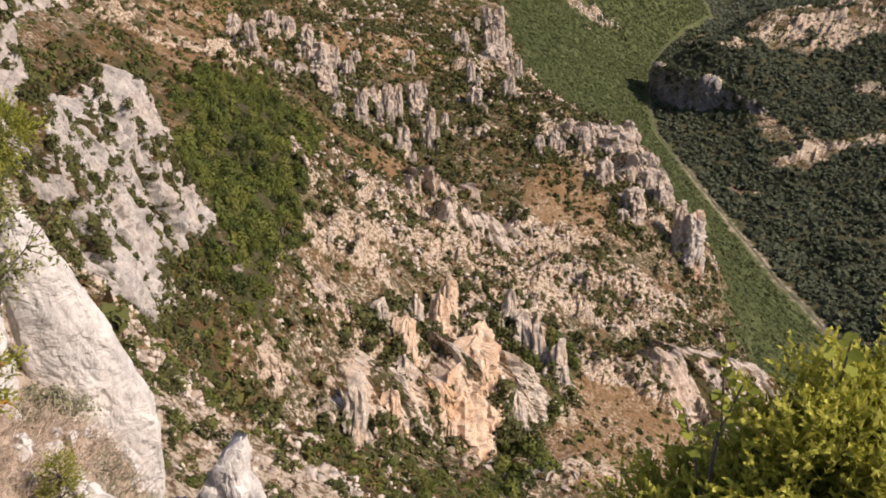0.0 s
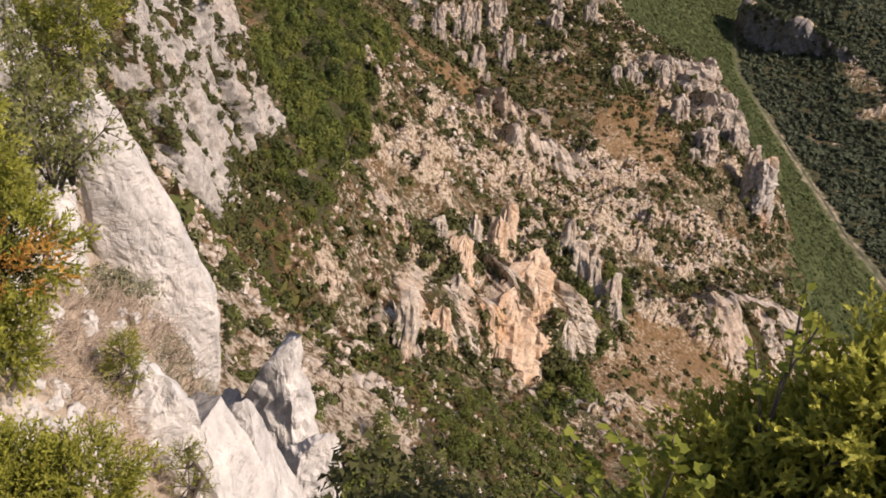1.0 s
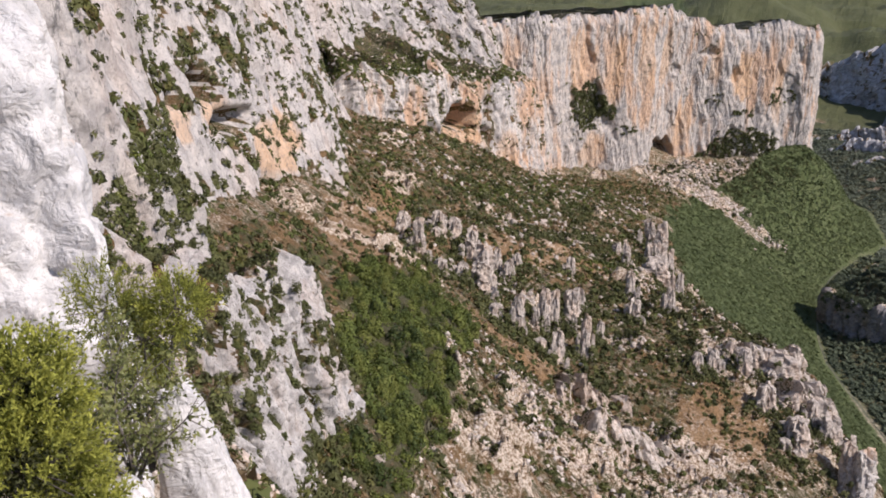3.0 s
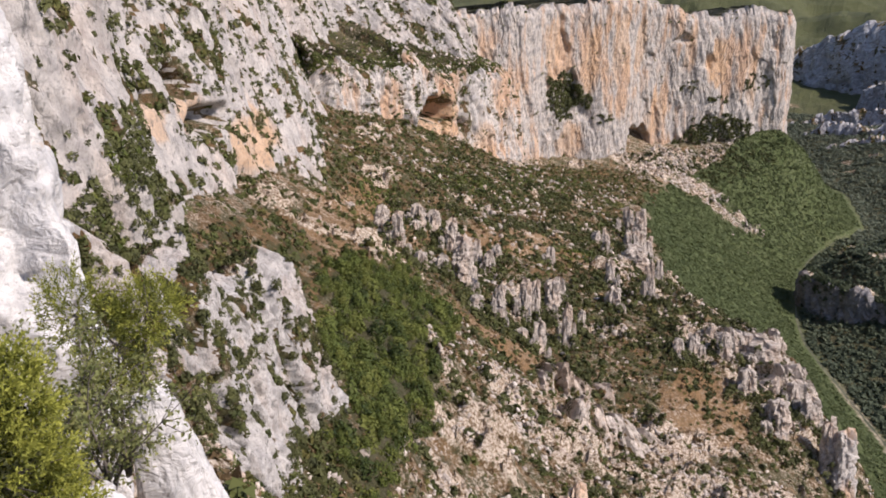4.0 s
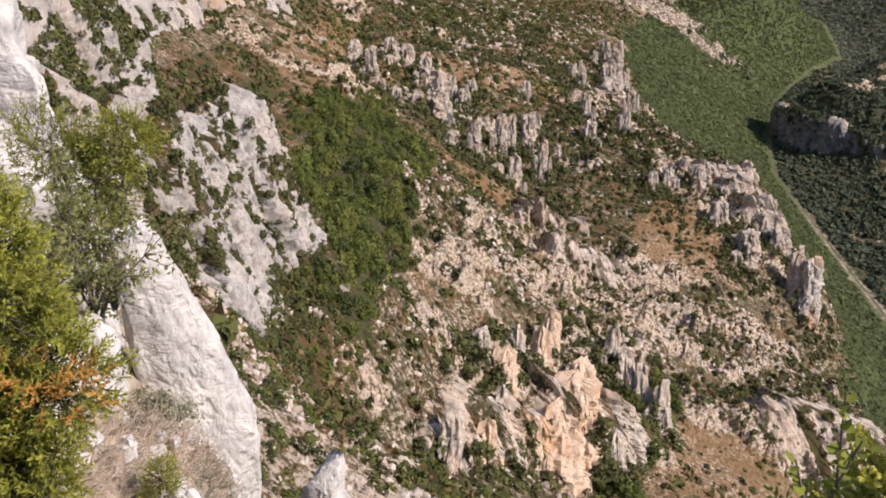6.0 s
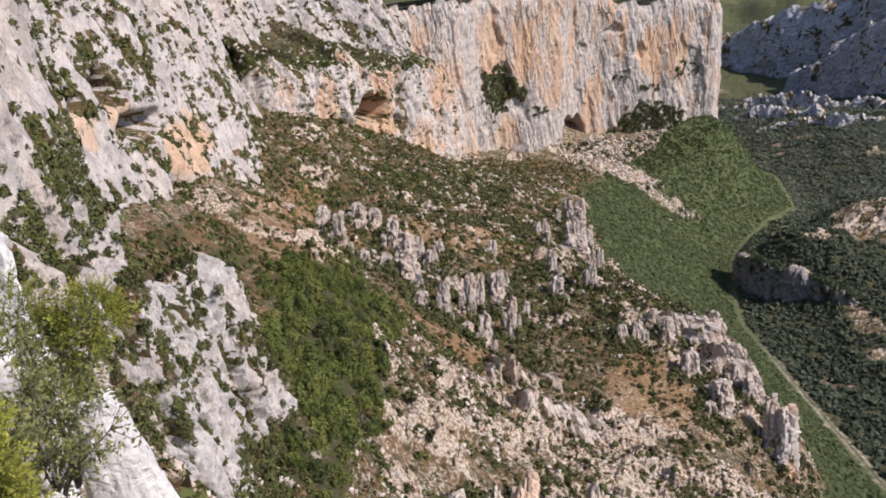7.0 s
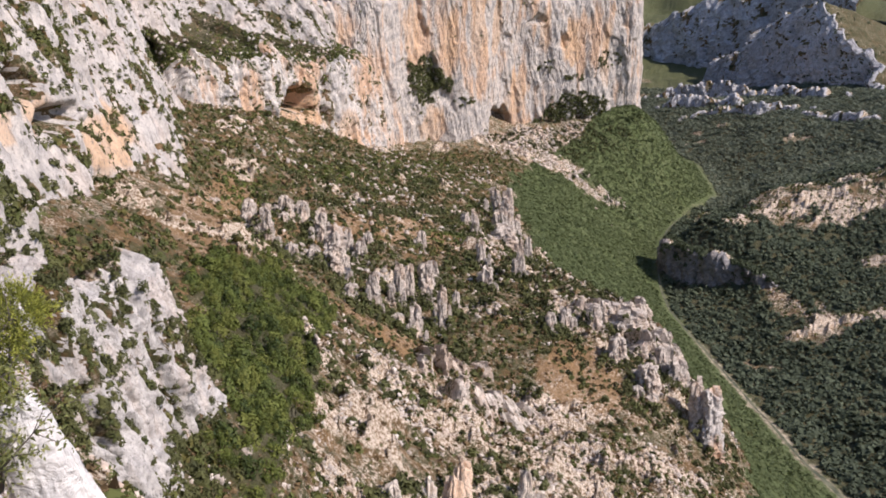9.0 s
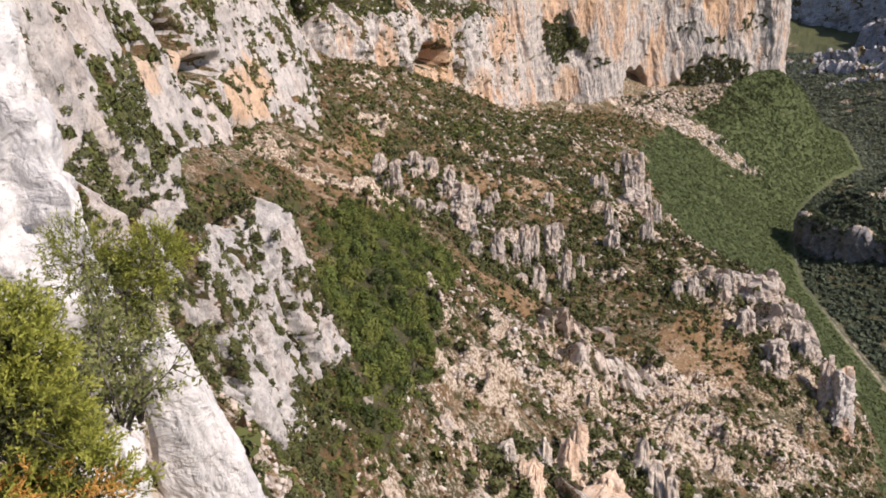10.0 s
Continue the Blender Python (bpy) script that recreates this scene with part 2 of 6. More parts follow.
# ---- materials ----
class Nodes:
    def __init__(self, name):
        self.mat = bpy.data.materials.new(name)
        self.mat.use_nodes = True
        self.tree = self.mat.node_tree
        self.shader = self.tree.nodes["Principled BSDF"]
        self.coords = self.add("ShaderNodeTexCoord").outputs["Object"]

    def add(self, kind, **values):
        node = self.tree.nodes.new(kind)
        for key, value in values.items():
            setattr(node, key, value)
        return node

    def put(self, socket, value):
        if isinstance(value, bpy.types.NodeSocket):
            self.tree.links.new(value, socket)
        else:
            socket.default_value = value

    def stretch(self, sx, sy, sz):
        node = self.add("ShaderNodeMapping")
        self.put(node.inputs["Vector"], self.coords)
        node.inputs["Scale"].default_value = (sx, sy, sz)
        return node.outputs[0]

    def noise(self, scale, detail=4.0, rough=0.55, vector=None, twist=0.0):
        node = self.add("ShaderNodeTexNoise")
        self.put(node.inputs["Vector"], vector or self.coords)
        node.inputs["Scale"].default_value, node.inputs["Detail"].default_value = scale, detail
        node.inputs["Roughness"].default_value, node.inputs["Distortion"].default_value = rough, twist
        return node.outputs["Fac"]

    def cells(self, scale, vector=None, feature="F1", out="Distance"):
        node = self.add("ShaderNodeTexVoronoi", feature=feature)
        self.put(node.inputs["Vector"], vector or self.coords)
        node.inputs["Scale"].default_value = scale
        return node.outputs[out]

    def ramp(self, fac, *stops):
        node = self.add("ShaderNodeValToRGB")
        self.put(node.inputs["Fac"], fac)
        while len(node.color_ramp.elements) < len(stops):
            node.color_ramp.elements.new(0.5)
        for el, (at, colour) in zip(node.color_ramp.elements, stops):
            el.position = at
            el.color = (*colour, 1) if isinstance(colour, tuple) else (colour, colour, colour, 1)
        return node.outputs["Color"]

    def mix(self, fac, a, b, kind="MIX"):
        node = self.add("ShaderNodeMix", data_type="RGBA", blend_type=kind)
        self.put(node.inputs["Factor"], fac)
        self.put(node.inputs["A"], (*a, 1) if isinstance(a, tuple) else a)
        self.put(node.inputs["B"], (*b, 1) if isinstance(b, tuple) else b)
        return node.outputs["Result"]

    def math(self, kind, a, b=0.0, clamp=False):
        node = self.add("ShaderNodeMath", operation=kind, use_clamp=clamp)
        self.put(node.inputs[0], a)
        self.put(node.inputs[1], b)
        return node.outputs[0]

    def attribute(self, name):
        return self.add("ShaderNodeAttribute", attribute_name=name).outputs["Fac"]

    def bump(self, height, distance, strength=1.0, normal=None):
        node = self.add("ShaderNodeBump")
        node.inputs["Strength"].default_value, node.inputs["Distance"].default_value = strength, distance
        self.put(node.inputs["Height"], height)
        if normal:
            self.put(node.inputs["Normal"], normal)
        return node.outputs[0]

    def finish(self, colour, roughness=0.9, normal=None):
        self.put(self.shader.inputs["Base Color"], colour)
        self.put(self.shader.inputs["Roughness"], roughness)
        self.shader.inputs["Specular IOR Level"].default_value = 0.25
        if normal:
            self.put(self.shader.inputs["Normal"], normal)
        return self.mat


def rock_material(name, ochre=0.35, scale=1.0, pale=(0.65, 0.585, 0.51), grey=(0.37, 0.345, 0.32)):
    n = Nodes(name)
    streak = n.math("MULTIPLY", n.math("ADD", n.noise(0.013 / scale, 3, 0.5), n.noise(0.09 / scale, 5, 0.6, n.stretch(1, 1, 0.12))), 0.5)
    blot = n.noise(0.16 / scale, 5, 0.62)
    fine = n.noise(1.6 / scale, 4, 0.65)
    c = n.mix(n.ramp(blot, (0.36, 0.0), (0.6, 1.0)), grey, pale)
    lines = n.noise(0.3 / scale, 4, 0.6, n.stretch(1, 1, 0.08))
    c = n.mix(n.ramp(lines, (0.5, 0.0), (0.66, 0.25)), c, (0.3, 0.29, 0.28))
    c = n.mix(n.math("MULTIPLY", n.ramp(streak, (0.49, 0.0), (0.57, 1.0)), ochre), c, (0.6, 0.36, 0.2))
    stain = n.math("MULTIPLY", n.attribute("ochre"), n.ramp(n.noise(0.22 / scale, 5, 0.65, n.stretch(1, 1, 0.3)), (0.3, 0.6), (0.5, 1.0)))
    c = n.mix(stain, c, n.mix(n.noise(0.6 / scale, 4), (0.55, 0.31, 0.16), (0.72, 0.5, 0.3)))
    c = n.mix(n.ramp(n.noise(0.5 / scale, 5, 0.72, n.stretch(1, 1, 0.5)), (0.55, 0.0), (0.64, 0.85)), c, (0.13, 0.125, 0.115))
    c = n.mix(n.ramp(fine, (0.3, 0.45), (0.55, 0.0)), c, (0.2, 0.19, 0.18))
    crack = n.ramp(n.cells(0.22 / scale, n.stretch(1, 1, 0.55), "DISTANCE_TO_EDGE"), (0.0, 0.0), (0.05, 1.0))
    c = n.mix(n.math("MULTIPLY", n.math("SUBTRACT", 1.0, crack), 0.22), c, (0.16, 0.15, 0.14))
    h = n.math("ADD", n.math("MULTIPLY", n.noise(0.4 / scale, 8, 0.7, n.stretch(1, 1, 0.45)), 1.3), n.math("MULTIPLY", crack, 0.15))
    return n.finish(c, 0.92, n.bump(h, 1.4 * scale, 0.75))


LIMESTONE = rock_material("limestone", 0.75, 1.0, (0.61, 0.535, 0.455), (0.35, 0.325, 0.3))
OCHRE_STONE = rock_material("ochre_limestone", 0.8)
GREY_STONE = rock_material("grey_limestone", 0.14, 1.0, (0.58, 0.53, 0.475), (0.37, 0.34, 0.315))
CRAG_STONE = rock_material("crag_limestone", 0.15, 0.35, (0.55, 0.515, 0.475), (0.32, 0.3, 0.28))
FACE_STONE = rock_material("face_limestone", 0.35, 0.4, (0.7, 0.61, 0.5), (0.4, 0.35, 0.3))
ORANGE_STONE = rock_material("orange_limestone", 0.6, 0.4, (0.82, 0.63, 0.46), (0.66, 0.48, 0.34))
# distant limestone, paler and greyer: haze is put into its colour
HAZY_STONE = rock_material("hazy_limestone", 0.05, 1.6, (0.5, 0.49, 0.49), (0.35, 0.345, 0.35))
# limestone darkened for the river bend cliff: its shade is in the colour
SHADE_STONE = rock_material("shade_dark_limestone", 0.1, 1.0, (0.27, 0.25, 0.24), (0.12, 0.115, 0.115))
WEATHERED = rock_material("weathered_limestone", 0.25, 0.45, (0.6, 0.515, 0.43), (0.3, 0.255, 0.21))


def rubble_material():
    """Fresh broken limestone, each stone with a tone of its own."""
    n = Nodes("rubble_limestone")
    own = n.add("ShaderNodeNewGeometry").outputs["Random Per Island"]
    c = n.mix(own, (0.36, 0.3, 0.25), (0.72, 0.64, 0.565))
    c = n.mix(n.ramp(n.noise(1.1, 5, 0.7), (0.5, 0.0), (0.66, 0.6)), c, (0.3, 0.26, 0.22))
    c = n.mix(n.ramp(n.noise(0.05, 3), (0.5, 0.0), (0.65, 0.35)), c, (0.66, 0.44, 0.28))
    return n.finish(c, 0.92, n.bump(n.noise(1.6, 6, 0.7), 0.5, 0.8))


RUBBLE_STONE = rubble_material()


def near_stone_material(name="near_limestone", grey=(0.46, 0.445, 0.43), pale=(0.68, 0.65, 0.615)):
    """Pale limestone: soft grey weathering, fine pits and a little rust."""
    n = Nodes(name)
    c = n.mix(n.ramp(n.noise(1.3, 7, 0.7), (0.36, 0.0), (0.56, 1.0)), grey, pale)
    c = n.mix(n.ramp(n.noise(3.2, 7, 0.75, n.stretch(1, 1, 0.4)), (0.5, 0.0), (0.66, 0.7)), c, (0.37, 0.36, 0.355))
    c = n.mix(n.ramp(n.noise(1.6, 5, 0.65), (0.64, 0.0), (0.74, 0.5)), c, (0.6, 0.42, 0.27))
    c = n.mix(n.ramp(n.noise(11.0, 6, 0.75), (0.33, 0.7), (0.42, 0.0)), c, (0.28, 0.255, 0.23))
    h = n.math("ADD", n.noise(2.2, 7, 0.6, twist=0.6), n.math("MULTIPLY", n.ramp(n.noise(7.0, 3, 0.5), (0.3, 0.0), (0.45, 1.0)), 0.12))
    return n.finish(c, 0.9, n.bump(h, 0.2, 0.8))


NEAR_STONE = near_stone_material()
PILLAR_STONE = near_stone_material("pillar_limestone", (0.45, 0.435, 0.42), (0.66, 0.635, 0.6))


def ground_material():
    n = Nodes("gorge_ground")
    rock, wood, grass, shingle = n.attribute("rock"), n.attribute("wood"), n.attribute("grass"), n.attribute("shingle")
    bushy = n.attribute("scrub")
    soil = n.mix(n.ramp(n.noise(0.03, 4), (0.4, 0.0), (0.6, 1.0)), (0.115, 0.068, 0.028), (0.21, 0.125, 0.056))
    scrub = n.mix(n.ramp(n.noise(0.09, 6, 0.7), (0.44, 0.0), (0.53, 1.0)), soil, (0.075, 0.07, 0.028))
    dry = n.mix(n.noise(0.6, 5, 0.7), (0.19, 0.11, 0.048), (0.35, 0.215, 0.105))
    scrub = n.mix(n.ramp(n.math("ADD", grass, n.math("MULTIPLY", n.math("SUBTRACT", n.noise(0.12, 5, 0.65), 0.5), 1.5)), (0.4, 0.0), (0.7, 1.0)), scrub, dry)
    scrub = n.mix(n.ramp(n.noise(1.5, 6, 0.78), (0.4, 0.7), (0.52, 0.0)), scrub, (0.05, 0.042, 0.02))
    stones = n.ramp(n.noise(0.6, 7, 0.78), (0.49, 0.0), (0.54, 1.0))
    stony = n.ramp(n.noise(0.05, 5, 0.65), (0.38, 0.15), (0.58, 1.0))
    pale = n.mix(n.ramp(n.noise(0.85, 7, 0.8), (0.45, 0.0), (0.53, 1.0)), (0.2, 0.13, 0.07), n.mix(n.noise(0.1, 4), (0.58, 0.475, 0.365), (0.76, 0.655, 0.525)))
    stony = n.math("SUBTRACT", stony, n.math("MULTIPLY", bushy, 0.5), True)
    c = n.mix(n.math("MULTIPLY", stones, stony), scrub, pale)
    ragged = n.math("MULTIPLY", n.math("SUBTRACT", n.noise(0.33, 7, 0.75), 0.5), 3.0)
    c = n.mix(n.ramp(n.math("ADD", rock, ragged), (0.56, 0.0), (0.78, 1.0)), c, pale)
    floor = n.mix(n.attribute("lush_or_haze"), n.mix(n.noise(0.4, 6, 0.75), (0.034, 0.036, 0.015), (0.09, 0.085, 0.038)), n.mix(n.noise(0.3, 5, 0.7), (0.055, 0.078, 0.026), (0.095, 0.125, 0.042)))
    c = n.mix(n.ramp(n.math("ADD", wood, n.math("MULTIPLY", n.math("SUBTRACT", n.noise(0.35, 6, 0.75), 0.5), 2.0)), (0.4, 0.0), (0.7, 0.9)), c, floor)
    c = n.mix(shingle, c, n.mix(n.ramp(n.noise(0.15, 5, 0.7), (0.4, 0.0), (0.6, 1.0)), (0.16, 0.13, 0.085), (0.45, 0.375, 0.27)))
    h = n.noise(0.45, 8, 0.74)
    return n.finish(c, 0.95, n.bump(h, 1.6, 1.0))


GROUND = ground_material()


# ---- ground: one sheet, finer where it is looked at, out to the horizon ----
def build_ground():
    az = np.radians(np.concatenate([np.linspace(-180, -46, 30, endpoint=False), np.linspace(-46, 40, NAZ), np.linspace(45, 180, 28, endpoint=False)]))
    r = np.concatenate([[0.0], np.geomspace(1.5, 40, 24, endpoint=False), np.geomspace(40, 2000, NR, endpoint=False), np.geomspace(2000, 4900, 60)])
    x, y = r[:, None] * np.sin(az)[None, :], r[:, None] * np.cos(az)[None, :]
    z, rock, wood, grass, scrub = land(x, y)
    me = grid_mesh("ground", np.stack([x, y, z], -1), True)
    measure_of(me, "rock", rock)
    measure_of(me, "wood", wood)
    measure_of(me, "grass", grass)
    measure_of(me, "scrub", scrub)
    # green bank floor; beyond 2100 m the same lighter floor stands in for haze
    measure_of(me, "lush_or_haze", np.maximum(smooth(60, 110, x) * (1 - smooth(0, 8, x - river_x(y))), 0.45 * smooth(2100, 2500, np.hypot(x, y))))
    measure_of(me, "shingle", (1 - smooth(2.2, 4.2, near_line(x, y, RIVER) + 2.6 * fbm2(x / 13.0, y / 13.0, 3, 8))) * (1 - 0.85 * smooth(800, 880, y)))
    shade(me, False)
    me.materials.append(GROUND)
    return tagged(new("ground", me), "steep limestone gorge slopes with scrub, scree and woodland", "ground", kind="structure")


NAZ, NR = 660, 440
ground = build_ground()


def build_river():
    p = along([q for q in RIVER if q[1] < 1800], 6.0)
    way = np.gradient(p[:, :2], axis=0)
    way /= np.linalg.norm(way, axis=1)[:, None]
    side = np.stack([-way[:, 1], way[:, 0]], -1)
    k = np.linspace(-1, 1, 5)[:, None, None]
    half = (1.0 + 0.8 * noise2(p[:, 1] / 17.0, p[:, 1] * 0, 14))[None, :, None]
    flat = p[None, :, :2] + side[None] * k * half
    z = land(p[:, 0], p[:, 1])[0] + 0.35
    me = grid_mesh("water", np.concatenate([flat, np.broadcast_to(z[None, :, None], (5, len(p), 1))], -1))
    n = Nodes("river_water")
    me.materials.append(n.finish(n.mix(n.ramp(n.noise(0.12, 4), (0.4, 0.0), (0.65, 1.0)), (0.075, 0.08, 0.045), (0.17, 0.165, 0.1)), 0.55, n.bump(n.noise(1.5, 4), 0.1)))
    return tagged(new("water", me), "narrow green river with white riffles", "river", kind="structure")


# ---- cliffs: sheets of rock that rise from a foot line and run back as plateau ----
def along(line, step):
    """Points at even steps on a smooth curve through the line's points."""
    p = np.array([line[0], *line, line[-1]], float)
    out = []
    for k in range(1, len(p) - 2):
        n = max(2, int(np.linalg.norm(p[k + 1, :2] - p[k, :2]) / step))
        t = (np.arange(n) / n)[:, None]
        a, b, c, d = p[k - 1:k + 3]
        out.append(0.5 * (2 * b + (c - a) * t + (2 * a - 5 * b + 4 * c - d) * t ** 2 + (3 * b - a - 3 * c + d) * t ** 3))
    return np.concatenate([*out, p[-1:]])


build_river()


def cliff(name, line, material, label, step=2.0, rise=2.0, lean=0.08, butt=10.0, rib=3.0, rough=1.6, caves=(), cap=200.0, cap_slope=0.05, sink=40.0, seed=0, side=1, uneven=6.0, bury=False, stains=(), grain=1.0, polished=False, columns=0.0, taper=0.16, slant=0.22, soil=0.0, high=1.0):
    """line: (x, y, z of the foot, z of the rim). The face looks to the right of the line's way for side=1."""
    p = along(line, step)
    way = np.gradient(p[:, :2], axis=0)
    for _ in range(12):
        wide = np.concatenate([way[:1], way, way[-1:]])
        way = (wide[:-2] + wide[1:-1] + wide[2:]) / 3
    way /= np.linalg.norm(way, axis=1)[:, None]
    out = np.stack([way[:, 1], -way[:, 0]], -1) * side
    s = np.concatenate([[0], np.cumsum(np.linalg.norm(np.diff(p[:, :2], axis=0), axis=1))])
    tall = float((p[:, 3] - p[:, 2]).max())
    m = max(4, int((tall + sink) / rise))
    if bury:      # the ends of an outcrop taper into the ground
        ends = smooth(0, taper, s / s[-1]) * smooth(0, taper, 1 - s / s[-1])
        p[:, 3] = p[:, 2] - 5 + (p[:, 3] - p[:, 2] + 5) * ends
    t = np.linspace(0, 1, m)[:, None]
    rim = p[:, 3] + uneven * (fbm2(s / (35.0 * grain), s * 0, 4, seed + 40) + 0.5 * chunks(s / (7.0 * grain), s * 0 + 0.5, seed + 41))
    z = (p[:, 2] - sink)[None, :] * (1 - t) + rim[None, :] * t
    if columns:   # separate fins and pillars
        col = chunks(s / 5.2, s * 0 + 0.5, seed + 50)
        rim = rim + 0.2 * (p[:, 3] - p[:, 2]) * col
        z = (p[:, 2] - sink)[None, :] * (1 - t) + rim[None, :] * t
    S = np.broadcast_to(s[None, :], z.shape)
    push = butt * fbm3(S / 80.0, S * 0 + seed, z / 260.0, 3, seed + 1) + rib * (1 - 2 * np.abs(fbm3(S / (15.0 * grain), S * 0, z / (80.0 * grain), 3, seed + 5)))
    ws, wz = S + 3 * grain * noise2(S / (12.0 * grain), z / (12.0 * grain), seed + 6) + slant * z, z + 5 * grain * noise2(S / (16.0 * grain), z / (16.0 * grain), seed + 7)
    push = push + rough * (1.5 * chunks(ws / (21.0 * grain), wz / (46.0 * grain * high), seed + 29) + 0.8 * chunks(ws / (8.0 * grain), wz / (19.0 * grain * high), seed + 30) + 0.35 * chunks(ws / (3.4 * grain), wz / (7.5 * grain * high), seed + 31))
    if columns:
        push = push + columns * (chunks(S / 5.2, S * 0 + 0.5, seed + 50) + 0.5 * chunks(S / 2.3, z / 9.0, seed + 51) - 0.6 * np.clip(1 - np.abs(fbm2(S / 4.0, z / 30.0, 2, seed + 52)) * 6, 0, 1))
    push = push + rough * 0.5 * fbm3(S / 5.0, S * 0 + 3, z / 9.0, 4, seed + 9, 0.6)
    for cs, cz, wide, high, deep in caves:
        u, v = (S - cs) / wide, (z - cz) / high
        u = u + 0.45 * noise2(S / (0.7 * wide), z / (0.7 * high), seed + 70)
        v = np.where(v < 0, v * 1.5, v) + 0.4 * fbm2(S / (0.5 * wide), z / (0.8 * high), 2, seed + 71)
        push = push - deep * np.clip(1.15 - (u * u + v * v), 0, 1) ** 0.6 * (1 + 0.3 * noise2(S / 4.0, z / 4.0, seed))
    for _ in range(2):      # worn edges
        wide = np.pad(push, 1, mode="edge")
        push = (wide[:-2, 1:-1] + wide[2:, 1:-1] + wide[1:-1, :-2] + wide[1:-1, 2:] + 4 * push) / 8
    push = push + rough * (0.18 * chunks(ws / (1.9 * grain), wz / (3.6 * grain * high), seed + 32) + 0.4 * fbm2(ws / (1.6 * grain), wz / (2.6 * grain * high), 3, seed + 33, 0.65))
    push = push - lean * (z - p[:, 2][None, :])
    push = push - 5.0 * min(1.0, tall / 70) * smooth(0.93, 1.0, t) ** 2
    X, Y = p[None, :, 0] + out[None, :, 0] * push, p[None, :, 1] + out[None, :, 1] * push
    rows = [np.stack([X, Y, z], -1)]
    back = np.geomspace(min(1.5 if bury else 4.0, 4.0 * grain), cap, 34)[:, None]
    last = push[-1][None, :]
    bx, by = p[None, :, 0] + out[None, :, 0] * (last - back), p[None, :, 1] + out[None, :, 1] * (last - back)
    bz = rim[None, :] + cap_slope * back + np.minimum(back, 30) * 0.08 * fbm2(bx / 25.0, by / 25.0, 3, seed)
    if bury:
        bz = bz + (land(bx, by)[0] - 4 - bz) * smooth(0.1, 1, back / cap)
        bz = bz + np.minimum(back, 6) * 0.25 * fbm2(bx / 6.0, by / 6.0, 3, seed + 4)
    rows.append(np.stack([bx, by, bz], -1))
    me = grid_mesh(name, np.concatenate(rows))
    if side < 0:
        me.flip_normals()
    shade(me, polished)
    me.materials.append(material)
    me.materials.append(GROUND)
    scrubby = np.zeros((len(z) + len(back), z.shape[1]))
    scrubby[len(z):] = 0.55
    scrubby[:len(z)] = 1.0
    if bury:      # stony backs of the outcrops
        scrubby[len(z):] = 0.1
    measure_of(me, "rock", np.where(np.arange(len(scrubby))[:, None] < len(z), 0.0, (0.75 if bury else 0.4) + 0 * scrubby))
    measure_of(me, "wood", np.where(np.arange(len(scrubby))[:, None] < len(z), 0.0, (0.0 if bury else 0.65) + 0 * scrubby))
    measure_of(me, "scrub", scrubby)
    if stains:
        ochre = np.zeros_like(scrubby)
        for cs, cz, wide, high, much in stains:
            d = np.hypot((S - cs) / wide, (z - cz) / high) + 0.35 * fbm2(S / (0.5 * wide), z / (0.8 * high), 3, seed + 60)
            ochre[:len(z)] = np.maximum(ochre[:len(z)], much * (1 - smooth(0.7, 1.1, d)))
        measure_of(me, "ochre", ochre)
    cap_from = (len(z) + (12 if bury else 1)) * (z.shape[1] - 1)
    which = np.zeros(len(me.polygons), dtype=np.int32)
    which[cap_from:] = 1
    if soil:      # earth and low growth along the joints of the face
        nz = np.zeros(len(me.polygons) * 3, np.float32)
        me.polygons.foreach_get("normal", nz)
        f = (len(z) - 1) * (z.shape[1] - 1)
        band = noise2((S + slant * z) / (7.0 * grain), z / (45.0 * grain), seed + 80) + 0.8 * fbm2(S / (9.0 * grain), z / (9.0 * grain), 4, seed + 81, 0.6)
        band = band[:-1, :-1].ravel() + 0.7 * (np.abs(nz.reshape(-1, 3)[:f, 2]) - 0.35)
        band = band + np.random.default_rng(seed).normal(0, 0.16, f)
        which[:f] = np.where(band > 1.1 - soil, 1, which[:f])
    me.polygons.foreach_set("material_index", which)
    return tagged(new(name, me), label, "cliff", kind="structure")


# hollows in the faces: (metres along the foot line, height, half width, half height, depth)
LEFT_CAVES = [(252, -57, 12, 8, 20), (268, -72, 18, 6, 18), (290, -80, 9, 3, 6), (312, -100, 6, 3, 7), (180, -50, 10, 6, 8)]
LEFT_STAINS = [(330, -94, 48, 16, 0.8), (250, -66, 16, 8, 0.7), (620, -70, 30, 18, 0.6), (560, -40, 30, 20, 0.5), (180, -58, 12, 8, 0.6)]
BAND_CAVES = [(215, -152, 32, 14, 38), (196, -146, 9, 7, 12), (264, -170, 7, 8, 12), (235, -163, 12, 5, 9)]
BAND_STAINS = [(215, -165, 45, 16, 0.9), (300, -195, 20, 25, 0.6)]
WALL_STAINS = [(200, -110, 14, 40, 0.6), (255, -130, 10, 50, 0.7), (300, -110, 16, 45, 0.6), (345, -120, 12, 40, 0.6), (385, -200, 14, 30, 0.6), (468, -142, 14, 28, 0.95), (520, -150, 12, 50, 0.6), (232, -225, 16, 22, 0.6), (425, -120, 9, 40, 0.5)]
